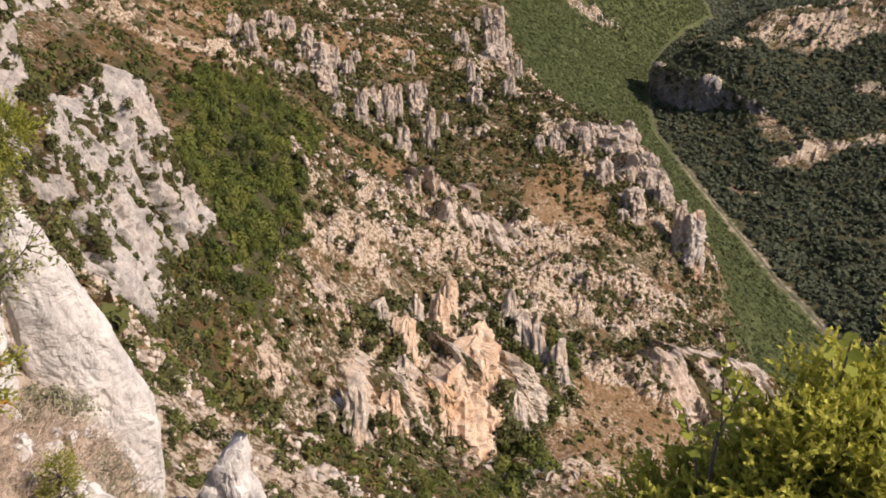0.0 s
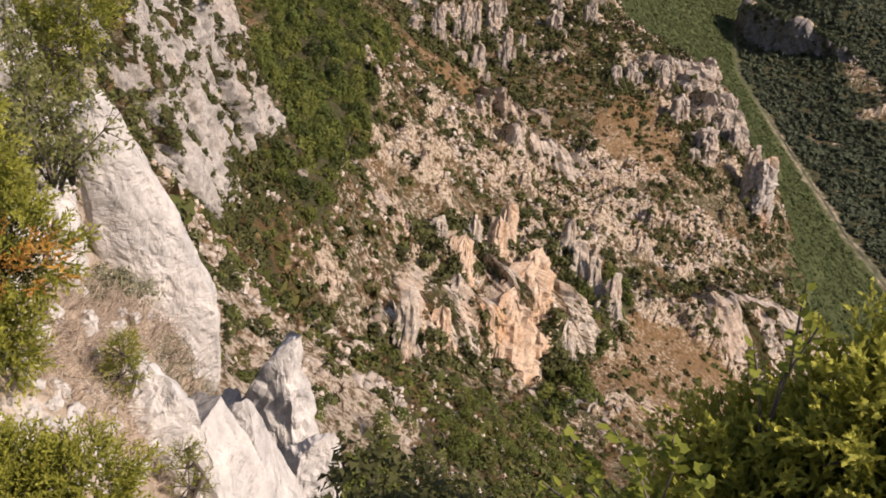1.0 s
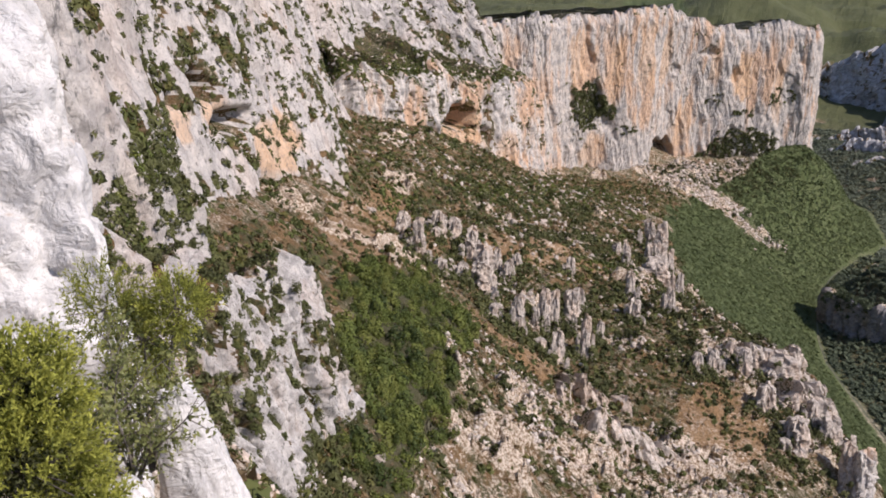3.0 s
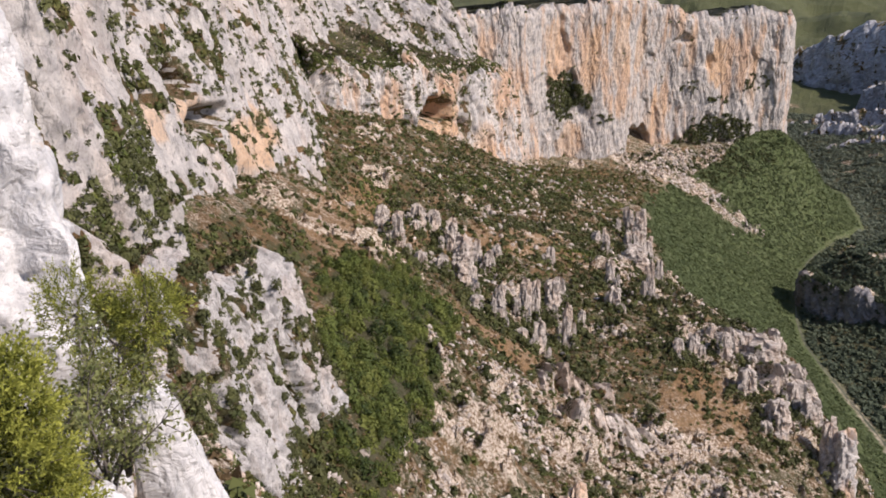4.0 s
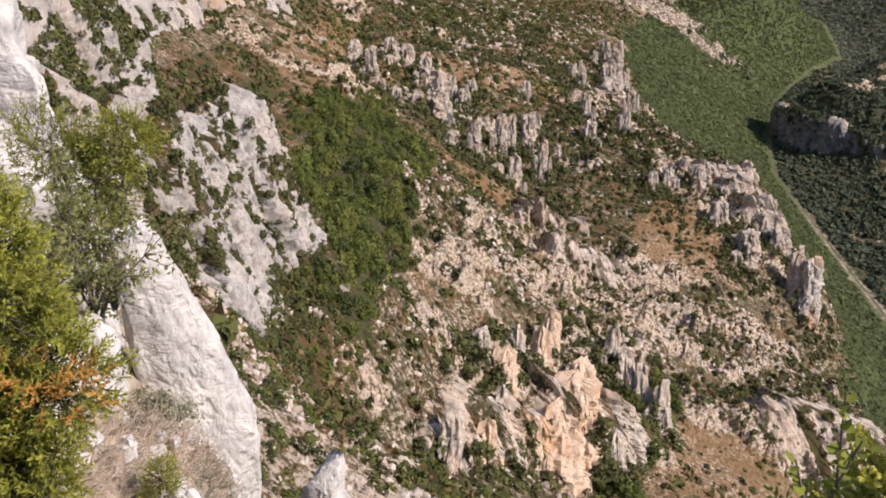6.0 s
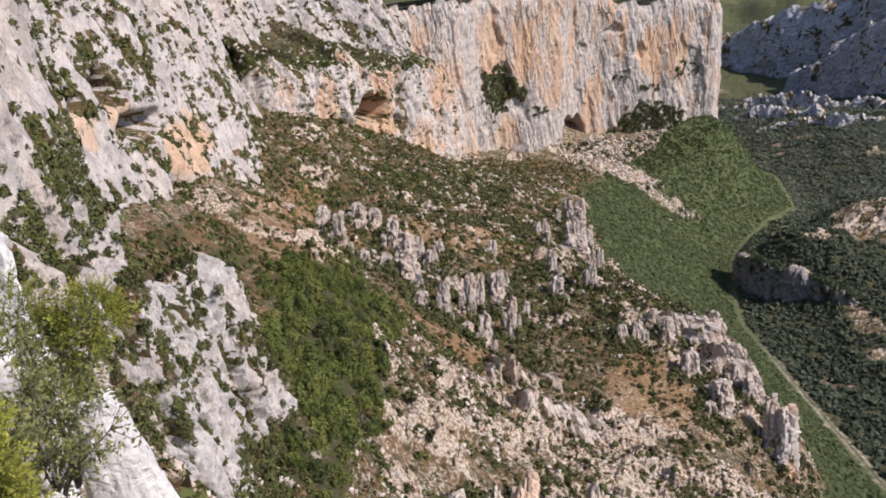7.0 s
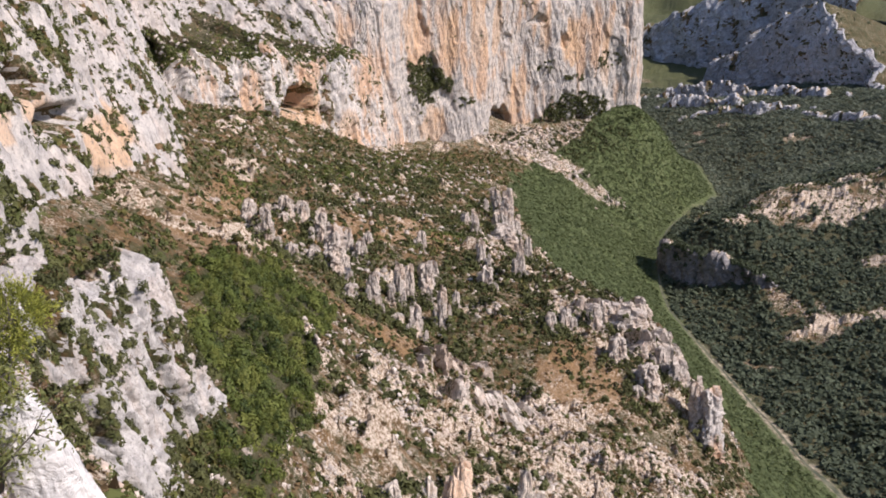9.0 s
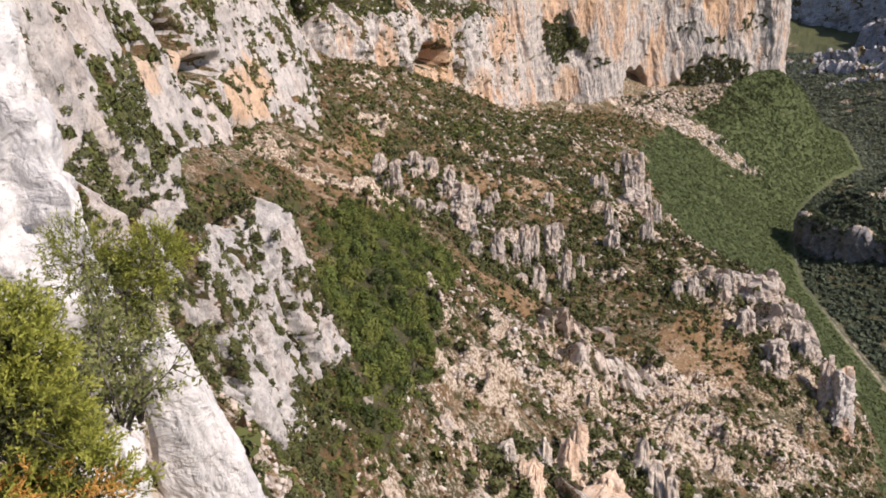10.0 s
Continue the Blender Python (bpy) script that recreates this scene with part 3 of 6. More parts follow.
cliff("cliff_main", [(-150, 1010, -215, -72), (-100, 1075, -232, -68), (-54, 1090, -235, -66), (-3, 1155, -254, -66), (46, 1184, -257, -60), (97, 1250, -248, -58), (166, 1289, -262, -72),
                     (249, 1327, -280, -74), (290, 1342, -295, -76), (312, 1380, -300, -80), (318, 1500, -300, -90), (300, 1700, -300, -90)],
      LIMESTONE, "tall sunlit grey and ochre limestone wall", lean=0.05, cap=700, cap_slope=-0.12, seed=2, butt=12, rib=0.35, rough=1.35, grain=0.95, high=1.5, step=1.6, rise=1.8,
      stains=WALL_STAINS,
      # the broad hollow at 445 is added to shade the wall's lower right
      caves=[(352, -238, 26, 19, 36), (229, -160, 9, 22, 7), (228, -185, 20, 26, 3), (445, -262, 52, 26, 13), (415, -110, 14, 8, 8), (455, -140, 10, 12, 6), (365, -130, 7, 8, 6)])
cliff("cliff_left", [(-100, 130, -50, 30), (-96, 180, -66, 30), (-105, 249, -81, 40), (-135, 376, -99, 40), (-153, 539, -127, 40), (-176, 700, -135, 30), (-215, 800, -120, 20), (-205, 900, -105, 15), (-165, 970, -110, -2), (-120, 1000, -125, -40), (-100, 1030, -140, -72), (-110, 1090, -150, -90)],
      GREY_STONE, "pale grey limestone cliff with shrubs in its cracks", lean=0.33, cap=300, cap_slope=-0.06, seed=11, butt=16, rib=2.4, rough=1.25, step=1.6, rise=1.8, polished=True, slant=0.6, soil=0.37,
      caves=LEFT_CAVES, stains=LEFT_STAINS)
cliff("cliff_left_lower", [(-230, 730, -135, -110), (-176, 755, -135, -95), (-142, 848, -152, -100), (-92, 946, -198, -118), (-54, 1079, -235, -135), (-60, 1110, -235, -150)],
      OCHRE_STONE, "limestone band with dark overhung caves", lean=0.1, cap=75, cap_slope=0.35, seed=17, butt=9, rib=2, rough=2.2, soil=0.4,
      caves=BAND_CAVES, stains=BAND_STAINS)
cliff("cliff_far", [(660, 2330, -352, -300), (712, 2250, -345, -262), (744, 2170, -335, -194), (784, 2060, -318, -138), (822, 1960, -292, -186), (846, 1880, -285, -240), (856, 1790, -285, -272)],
      HAZY_STONE, "shaded limestone cliff across the gorge, greyed for haze", step=4, rise=3, lean=0.12, cap=300, cap_slope=-0.3, seed=23, butt=26, rib=6, rough=5, grain=1.6, soil=0.3, uneven=10)
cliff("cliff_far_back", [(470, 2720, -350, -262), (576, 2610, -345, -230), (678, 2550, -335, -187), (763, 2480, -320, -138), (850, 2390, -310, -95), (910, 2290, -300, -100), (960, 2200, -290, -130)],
      HAZY_STONE, "long shaded limestone scarp at the head of the gorge", step=5, rise=4, lean=0.15, cap=400, cap_slope=-0.12, seed=27, butt=30, rib=7, rough=6, grain=1.8, soil=0.3, uneven=10)


def block_mesh(seed, detail=3):
    """A broken limestone block about 3 m across, cut by flat joints."""
    bm = bmesh.new()
    bmesh.ops.create_icosphere(bm, subdivisions=detail, radius=1.7)
    rng = np.random.default_rng(seed)
    for _ in range(17):
        n = Vector(rng.normal(size=3)).normalized()
        d = rng.uniform(0.7, 1.25)
        for v in bm.verts:
            over = v.co.dot(n) - d
            if over > 0:
                v.co -= n * over
    for v in bm.verts:
        v.co += v.co.normalized() * (0.08 * noise.noise(v.co * 1.3 + Vector((seed, 0, 0))) + 0.05 * noise.noise(v.co * 4.0))
    me = bpy.data.meshes.new("block")
    bm.to_mesh(me)
    bm.free()
    me.materials.append(WEATHERED)
    return me


BLOCKS = [block_mesh(k) for k in range(4)]


def crag(name, line, heights, material, label, **kw):
    """A rock outcrop on the slope: a short cliff whose back sinks into the hill. line: (x, y) from end to end, heights: metres over the ground."""
    p = np.array(line, float)
    z = land(p[:, 0], p[:, 1])[0]
    args = dict(step=0.9, rise=0.9, lean=0.3, butt=4.0, rib=2.4, rough=1.4, cap=30.0, cap_slope=-0.1, sink=8.0, uneven=4.0, bury=True, grain=0.5, soil=0.45)
    args.update(kw)
    ob = cliff(name, [(x, y, zz, zz + h) for (x, y), zz, h in zip(line, z, heights)], material, label, **args)
    del ob["kind"]
    ob["category"], ob["group"] = "rock outcrop", "rock outcrops on the gorge slope"
    rng = np.random.default_rng(args["seed"])
    for k in range(3 * len(line)):       # loose blocks on and below the face
        f = rng.uniform(0.05, 0.95) * (len(line) - 1)
        i = int(f)
        at = p[i] + (p[i + 1] - p[i]) * (f - i) + rng.normal(0, 5.0, 2)
        block = new("block", BLOCKS[k % 4])
        block.parent = ob
        h = float(land(at[:1], at[1:])[0][0])
        block.matrix_basis = Matrix.LocRotScale((at[0], at[1], h + 0.2), Euler(rng.uniform(-0.5, 0.5, 3)), rng.uniform(0.5, 1.7, 3))
    return ob


crag("rock_outcrop", [(-60, 100), (-52, 128), (-50, 160), (-51, 190), (-53, 208), (-66, 226)], [12, 27, 43, 40, 33, 8], CRAG_STONE, "large pale grey limestone crag dotted with dark shrubs", step=0.45, rise=0.45, lean=0.22, cap_slope=0.25, seed=31, rough=1.25, butt=6, rib=1.2, grain=0.5, polished=True, taper=0.05, slant=0.2, soil=0.62, high=2.2)
FEET = []      # where the fins stand, and their height and width


def tower(at, tall, wide, seed, label, group, material=None, lean=0.0, back=0.3):
    """A limestone fin on the slope: a broken column with deep upright grooves, narrowed and notched at its head. at: the foot."""
    rows, cols = max(12, min(40, int(tall / 0.55))), 36
    t = np.linspace(0, 1, rows)[:, None]
    q = np.linspace(0, 2 * math.pi, cols, endpoint=False)[None, :]
    rng = np.random.default_rng(seed)
    depth = wide * rng.uniform(0.7, 1.2)
    turn = rng.uniform(-0.5, 0.5)
    tall = tall * 0.85
    z = -7.0 + (tall + 7.0) * t + 0 * q
    r = 1 / (np.abs(np.cos(q)) ** 3.2 + np.abs(np.sin(q)) ** 3.2) ** (1 / 3.2) * (1 + 0.2 * (1 - t)) * (1 - 0.22 * t ** 3)
    r = r * (1 + 0.2 * chunks(q * 1.6 + 0.06 * z, z / 7.0, seed) + 0.13 * chunks(q * 3.5 - 0.05 * z, z / 3.0, seed + 1))
    r = r - 0.4 * np.clip(1 - np.abs(noise2(q * 2.2 + 0.5 * np.sin(z / 9), z / 26.0, seed + 2)) * 5, 0, 1)
    r = r * (1 + 0.1 * fbm2(q * 4, z / 1.3, 3, seed + 3))
    r = np.where(t > 0.999, 0.05, np.maximum(r, 0.12))
    z = z + smooth(0.6, 1.0, t) * 0.13 * tall * chunks(q * 1.1, 0 * z + 0.5, seed + 4)
    x, y = np.cos(q) * r * wide * 0.5, np.sin(q) * r * depth * 0.5
    me = grid_mesh("rock_tower", np.stack([x * math.cos(turn) - y * math.sin(turn) + lean * z, x * math.sin(turn) + y * math.cos(turn) + back * z, z], -1), True)
    shade(me, False)
    me.materials.append(material or WEATHERED)
    ob = new("rock_tower", me)
    ob.matrix_basis = pose(*at)
    FEET.append((at[0], at[1], at[2], tall, wide))
    return tagged(ob, label, "rock tower", group)


def towers(rows, label, group, seed, material=None, back=0.3):
    """rows: x, y and z of the foot, height, width."""
    for k, (x, y, z, tall, wide) in enumerate(rows):
        tower((x, y, z), tall, wide, seed + 7 * k, label, group, material, back=back)
        rng = np.random.default_rng(seed + k)
        for j in range(3):      # lower broken fins against it
            dx, dy = rng.uniform(-0.9, 0.9) * wide, rng.uniform(-1.0, 0.2) * wide
            tower((x + dx, y + dy, float(land(np.array([x + dx]), np.array([y + dy]))[0][0]) - 1), tall * rng.uniform(0.3, 0.65), wide * rng.uniform(0.35, 0.7), seed + 7 * k + 2 + j, label, group, material, back=back)


towers([(-87, 455, -137, 13, 7.5), (-79, 452, -142, 16, 6.5), (-90, 591, -171, 13, 9), (-80, 597, -175, 11, 8), (-67, 584, -184, 20, 6.5), (-48, 467, -164, 24, 9.5), (-65, 441, -150, 9, 7), (-57, 464, -159, 9, 6.5),
        (-49, 569, -191, 18, 5), (-41, 563, -194, 16, 6.5), (-38, 588, -191, 9.5, 5.5)], "grey limestone fin with dark hollows beside it", "fins above the oak thicket", 500)
towers([(-27, 452, -178, 18, 6), (-19, 492, -190, 9, 7), (-15, 483, -191, 24, 5.5), (-10, 496, -194, 21, 5.5), (-1, 524, -196, 15, 8), (3, 539, -200, 16, 6), (8, 477, -203, 26, 4.8), (16, 505, -203, 13.5, 3.8), (1, 500, -198, 11, 3.8),
        (-15, 447, -186, 6, 7), (-6, 445, -191, 15, 6.5), (-37, 439, -168, 7, 6.5)], "weathered grey limestone pinnacle above brown grass", "pinnacles above the scree", 700)
towers([(61, 826, -240, 25, 10), (68, 788, -242, 35, 9), (63, 738, -236, 14, 16), (59, 576, -209, 25, 5), (68, 615, -209, 15, 4.6), (36, 700, -219, 20, 5.6), (35, 590, -207, 18, 5.5), (36, 554, -206, 13, 8), (-4, 612, -200, 12, 5.3),
        (77, 790, -250, 20, 5.8), (31, 744, -226, 12, 7), (57, 765, -237, 17, 6.6)], "stacked grey limestone tower on the edge of the spur", "towers of the spur", 900)
towers([(121, 528, -225, 14, 15), (111, 538, -220, 10, 10), (130, 486, -230, 14, 8), (136, 472, -233, 16, 9), (117, 461, -228, 13, 10), (103, 477, -218, 12, 8), (95, 511, -213, 12, 8), (78, 504, -213, 12, 7), (68, 493, -209, 10, 6)],
       "pale broken limestone block on the edge of the bench", "blocks along the bench", 1100)
tower((146, 437, -252), 34, 10, 1301, "free-standing limestone tower with one shaded side", "blocks along the bench", OCHRE_STONE)
tower((139, 442, -248), 31, 7, 1302, "slim limestone pillar beside the free-standing tower", "blocks along the bench")
crag("rock_outcrop", [(70, 520), (100, 532), (132, 556), (150, 578), (152, 600)], [6, 12, 15, 12, 6], WEATHERED, "pale broken limestone blocks along the edge of the bench", seed=47, cap_slope=-0.3, columns=1.6)
crag("rock_outcrop", [(100, 476), (128, 494), (150, 520), (156, 540)], [5, 12, 14, 8], WEATHERED, "pale limestone steps below the edge of the bench", seed=53, cap_slope=-0.3, columns=1.6)
crag("rock_outcrop", [(-26, 170), (-12, 188), (2, 206), (14, 216), (28, 228), (42, 250), (50, 278)], [4, 11, 14, 15, 14, 11, 4], FACE_STONE, "cracked pale limestone face with shrubs in its joints", seed=59, cap_slope=0.1, lean=0.8, rough=1.5, rib=0.9, butt=3, uneven=4.0, cap=40, taper=0.25, step=0.5, rise=0.5, grain=0.45, soil=0.8, slant=-0.4,
     stains=[(62, -178, 8, 30, 1.0)])
towers([(11, 267, -173, 13, 5.5), (8, 250, -172, 15, 6), (-2, 231, -163, 13, 5), (-6, 194, -163, 12, 5), (6, 212, -176, 13, 5)], "slanting limestone rib with orange stains", "ribs beside the orange face", 1400, ORANGE_STONE, 0.6)
towers([(34, 285, -190, 15, 5), (38, 276, -192, 13, 5), (49, 263, -199, 16, 5.5), (43, 270, -195, 14, 4), (-3, 214, -166, 12, 4.5), (26, 226, -186, 15, 5), (31, 226, -187, 12, 5), (-14, 182, -150, 12, 5), (0, 250, -168, 12, 5), (-10, 240, -160, 10, 4.5)], "slanting pale limestone rib on the slope", "ribs beside the orange face", 1500, FACE_STONE, 0.6)
for k, (x, y, z, tall, wide) in enumerate([(14.5, 215, -188, 25, 13), (19, 223, -187, 27, 12), (11.5, 211, -190, 18, 9), (21, 243, -184, 18, 9), (17, 234, -185, 18, 11)]):
    tower((x, y, z), tall, wide, 1601 + k, "steep bare orange limestone face", "ribs beside the orange face", ORANGE_STONE, back=0.75)
crag("rock_outcrop", [(26, 203), (38, 206), (52, 214)], [1.5, 3.5, 1.5], GREY_STONE, "heap of white limestone blocks", seed=67, cap_slope=-0.3, lean=0.7, uneven=1.5)
crag("rock_outcrop", [(84, 290), (108, 300), (135, 316), (165, 332)], [4, 10, 12, 6], WEATHERED, "pale rounded limestone mound", seed=71, cap_slope=-0.1, lean=0.9, uneven=1.5)
crag("rock_outcrop", [(2, 352), (20, 360), (40, 375), (52, 402)], [6, 14, 12, 6], WEATHERED, "pinkish limestone knob with a bush beside it", seed=73, cap_slope=-0.3, lean=0.5, columns=1.6)
crag("rock_outcrop", [(-6, 398), (16, 414), (38, 436)], [5, 10, 6], WEATHERED, "low pale limestone ledge", seed=79, cap_slope=-0.3, columns=1.5)
bend = cliff("rock_outcrop", [(296, 1095, -366, -340), (270, 1048, -367, -332), (276, 1002, -367, -329), (302, 962, -366, -329), (345, 935, -363, -333), (385, 928, -354, -342)], SHADE_STONE, "dark shaded cliff above the bend of the river",
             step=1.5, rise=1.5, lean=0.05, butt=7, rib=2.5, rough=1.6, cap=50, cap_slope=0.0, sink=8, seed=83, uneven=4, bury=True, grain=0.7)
del bend["kind"]
tagged(bend, category="rock outcrop", group="rock outcrops on the gorge slope")
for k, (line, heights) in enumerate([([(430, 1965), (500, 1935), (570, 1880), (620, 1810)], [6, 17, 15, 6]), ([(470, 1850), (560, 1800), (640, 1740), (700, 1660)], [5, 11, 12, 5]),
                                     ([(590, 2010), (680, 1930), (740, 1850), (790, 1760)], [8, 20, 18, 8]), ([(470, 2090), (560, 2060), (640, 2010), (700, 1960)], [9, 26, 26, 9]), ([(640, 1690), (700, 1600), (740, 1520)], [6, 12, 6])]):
    crag("rock_outcrop", line, heights, HAZY_STONE, "limestone band on the slope under the far cliff", seed=97 + 4 * k, step=2.0, rise=2.0, cap=40, lean=0.35, butt=9, rib=4, rough=3, uneven=8, grain=1.1, soil=0.5, taper=0.3)


# ---- plants ----
RNG = np.random.default_rng(7)


def leaf_material(name, dark, light, brown=0.0, cell=0.6, through=0.12):
    n = Nodes(name)
    tone = n.attribute("tone")
    rand = n.add("ShaderNodeNewGeometry").outputs["Random Per Island"]
    own = n.add("ShaderNodeObjectInfo").outputs["Random"]
    f = n.math("ADD", n.math("MULTIPLY", tone, 0.7), n.math("MULTIPLY", rand, 0.3))
    f = n.math("ADD", f, n.math("MULTIPLY", n.math("SUBTRACT", own, 0.5), 0.3))
    c = n.mix(f, dark, light)
    if brown:
        c = n.mix(n.math("MULTIPLY", n.ramp(tone, (0.7, 0.0), (0.9, 1.0)), brown), c, (0.16, 0.085, 0.03))
    n.shader.inputs["Subsurface Weight"].default_value = 0.0
    mat = n.finish(c, 0.75)
    glow = n.add("ShaderNodeBsdfTranslucent")
    n.put(glow.inputs["Color"], n.mix(0.5, c, light))
    both = n.add("ShaderNodeMixShader")
    both.inputs[0].default_value = through
    n.tree.links.new(n.shader.outputs[0], both.inputs[1])
    n.tree.links.new(glow.outputs[0], both.inputs[2])
    n.tree.links.new(both.outputs[0], n.tree.nodes["Material Output"].inputs["Surface"])
    return mat


SCRUB_LEAF = leaf_material("scrub_leaf", (0.044, 0.054, 0.016), (0.15, 0.163, 0.046), 0.3)
OLIVE_LEAF = leaf_material("evergreen_leaf", (0.043, 0.047, 0.017), (0.119, 0.123, 0.042))
OAK_LEAF = leaf_material("oak_leaf", (0.02, 0.035, 0.009), (0.17, 0.2, 0.04), 0.15)
SLOPE_LEAF = leaf_material("slope_wood_leaf", (0.072, 0.094, 0.036), (0.108, 0.132, 0.05), through=0.35)
FAR_PINE_LEAF = leaf_material("far_pine_needles", (0.045, 0.058, 0.035), (0.11, 0.132, 0.078), through=0.25)
# leaves of the most distant wood, haze painted in as a paler, greyer green
HAZY_LEAF = leaf_material("hazy_wood_leaf", (0.1, 0.12, 0.08), (0.19, 0.21, 0.14), through=0.3)
PINE_LEAF = leaf_material("pine_needles", (0.05, 0.064, 0.035), (0.11, 0.13, 0.066), through=0.25)
BROWN_LEAF = leaf_material("dry_scrub_leaf", (0.09, 0.06, 0.028), (0.25, 0.17, 0.085))


def bark_material():
    n = Nodes("bark")
    c = n.mix(n.noise(14.0, 5, 0.7, n.stretch(1, 1, 0.2)), (0.07, 0.055, 0.045), (0.24, 0.21, 0.18))
    return n.finish(c, 0.9, n.bump(n.noise(25.0, 4, 0.6, n.stretch(1, 1, 0.2)), 0.02))


BARK = bark_material()


def unit(v):
    return v / np.maximum(np.linalg.norm(v, axis=-1, keepdims=True), 1e-9)


def turned(ways, rng):
    """Rotation matrices that carry +z to each way, with a random spin."""
    z = unit(ways)
    x = unit(np.cross(z, rng.normal(size=z.shape)))
    return np.stack([x, np.cross(z, x), z], -1)


def joined(pieces):
    v = np.concatenate([p[0] for p in pieces])
    at, faces = 0, []
    for p in pieces:
        faces.append(p[1] + at)
        at += len(p[0])
    return v, np.concatenate(faces)


def leaf_quads(centres, normals, size, rng):
    """Small three-cornered leaf clumps, each an island of its own."""
    n = len(centres)
    turn = unit(np.cross(normals, rng.normal(size=(n, 3))))
    other = np.cross(normals, turn)
    size = np.broadcast_to(size, (n,))[:, None]
    bend = normals * size * 0.25
    k = [turn * size * rng.uniform(0.7, 1.3, (n, 1)), other * size * rng.uniform(0.5, 1.0, (n, 1))]
    verts = np.stack([centres - k[0] * 1.1 - bend, centres + k[1] * 1.5, centres + k[0] * 1.1 - k[1] * 0.5 - bend], 1)
    return verts.reshape(-1, 3), np.arange(3 * n).reshape(n, 3)


def crowns(places, radius, height, leaves, rng, cone=0.0, size=0.42, up=0.0):
    """Leaf clumps for many crowns at once: places on the ground, their radius and height."""
    n = len(places)
    d = unit(rng.normal(size=(n, leaves, 3)))
    d[..., 2] = np.abs(d[..., 2]) * 1.15 - 0.18
    lump = 0.78 + 0.3 * noise3(d[..., 0] * 1.7 + places[:, None, 0], d[..., 1] * 1.7 + places[:, None, 1], d[..., 2] * 1.7, 5)
    r = lump * rng.uniform(0.72, 1.05, (n, leaves))
    rise = np.clip(d[..., 2] * r, -0.2, 1.1)
    thin_out = 1 - cone * np.clip(rise, 0, 1)
    c = np.stack([d[..., 0] * r * thin_out * radius[:, None], d[..., 1] * r * thin_out * radius[:, None], rise * height[:, None]], -1) + places[:, None, :]
    nor = unit(d + 0.33 * rng.normal(size=d.shape) + np.array([0, 0, up]))
    s = np.repeat(radius * size, leaves) * rng.uniform(0.65, 1.3, n * leaves)
    return leaf_quads(c.reshape(-1, 3), nor.reshape(-1, 3), s, rng)


def stuff(name, places, radius, height, leaves, material, label, rng, cone=0.0, size=0.42, category="shrubs", up=0.0):
    v, f = crowns(places, radius, height, leaves, rng, cone, size, up)
    me = bpy.data.meshes.new(name)
    fill_mesh(me, v, f)
    measure_of(me, "tone", np.repeat(rng.uniform(0, 1, len(places)), leaves * 3))
    me.materials.append(material)
    return tagged(new(name, me), label, category, kind="stuff")


def sow(n, x0, x1, y0, y1, chance, rng, gap=0.0):
    """Random places in a rectangle of the plan, kept by the chance that a function of x, y, rock, wood, grass gives."""
    x, y = rng.uniform(x0, x1, n), rng.uniform(y0, y1, n)
    z, rock, wood, grass, scrub = land(x, y)
    keep = rng.uniform(0, 1, n) < chance(x, y, rock, wood, grass, scrub)
    return np.stack([x, y, z - 0.1], -1)[keep]


def turns(q):
    """Rotations about the upright by the angles q."""
    c, s, o = np.cos(q), np.sin(q), 0 * q
    return np.stack([np.stack([c, -s, o], -1), np.stack([s, c, o], -1), np.stack([o, o, o + 1], -1)], 1)


SMALL_BLOCK = block_mesh(200, 1)


def left_bank(x, y):
    return (x < river_x(y) - 8) * (near_line(x, y, RIVER) > 1.8 + 3 * (y < 840))


clumpy = lambda x, y: smooth(-0.25, 0.35, fbm2(x / 30.0, y / 30.0, 3, 91))
# scrub on the slope between the cliffs and the bench edge
p = sow(62000, -190, 190, 100, 1200, lambda x, y, rock, wood, grass, scrub: left_bank(x, y) * (wood < 0.5) * (0.12 + 0.34 * clumpy(x, y) + 0.55 * scrub) * (1 - 0.3 * smooth(520, 640, y) * (1 - smooth(-0.15, 0.3, fbm2(x / 17.0, y / 17.0, 3, 97)))) * (1 - 0.25 * rock) * (1 - 0.4 * grass), RNG)
near = np.hypot(p[:, 0], p[:, 1]) < 560
r = RNG.uniform(0.9, 2.1, len(p)) * (0.8 + 0.8 * RNG.uniform(0, 1, len(p)) ** 3)
dry = RNG.uniform(0, 1, len(p)) < 0.42
stuff("slope_scrub", p[near & ~dry], r[near & ~dry], r[near & ~dry] * 1.15, 22, SCRUB_LEAF, "low dark green scrub scattered over the stony slope", RNG)
stuff("dry_slope_scrub", p[near & dry], r[near & dry] * 0.8, r[near & dry] * 0.8, 16, BROWN_LEAF, "low brown withered scrub scattered over the stony slope", RNG)
stuff("far_dry_scrub", p[~near & dry], r[~near & dry], r[~near & dry], 11, BROWN_LEAF, "brown scrub below the foot of the cliffs", RNG, size=0.5)
stuff("far_slope_scrub", p[~near & ~dry], r[~near & ~dry] * 1.2, r[~near & ~dry] * 1.3, 11, SCRUB_LEAF, "dark scrub below the foot of the cliffs", RNG, size=0.5)
p = sow(26000, -70, 170, 100, 520, lambda x, y, rock, wood, grass, scrub: left_bank(x, y) * (wood < 0.5) * (1 - 0.5 * grass) * (0.35 + 0.3 * clumpy(x, y)), RNG)
r = 0.35 + 1.15 * RNG.uniform(0, 1, len(p)) ** 2.5
dry = RNG.uniform(0, 1, len(p)) < 0.55
stuff("low_tufts", p[~dry], r[~dry], r[~dry], 14, SCRUB_LEAF, "small dark tufts between the stones of the scree", RNG, size=0.55)
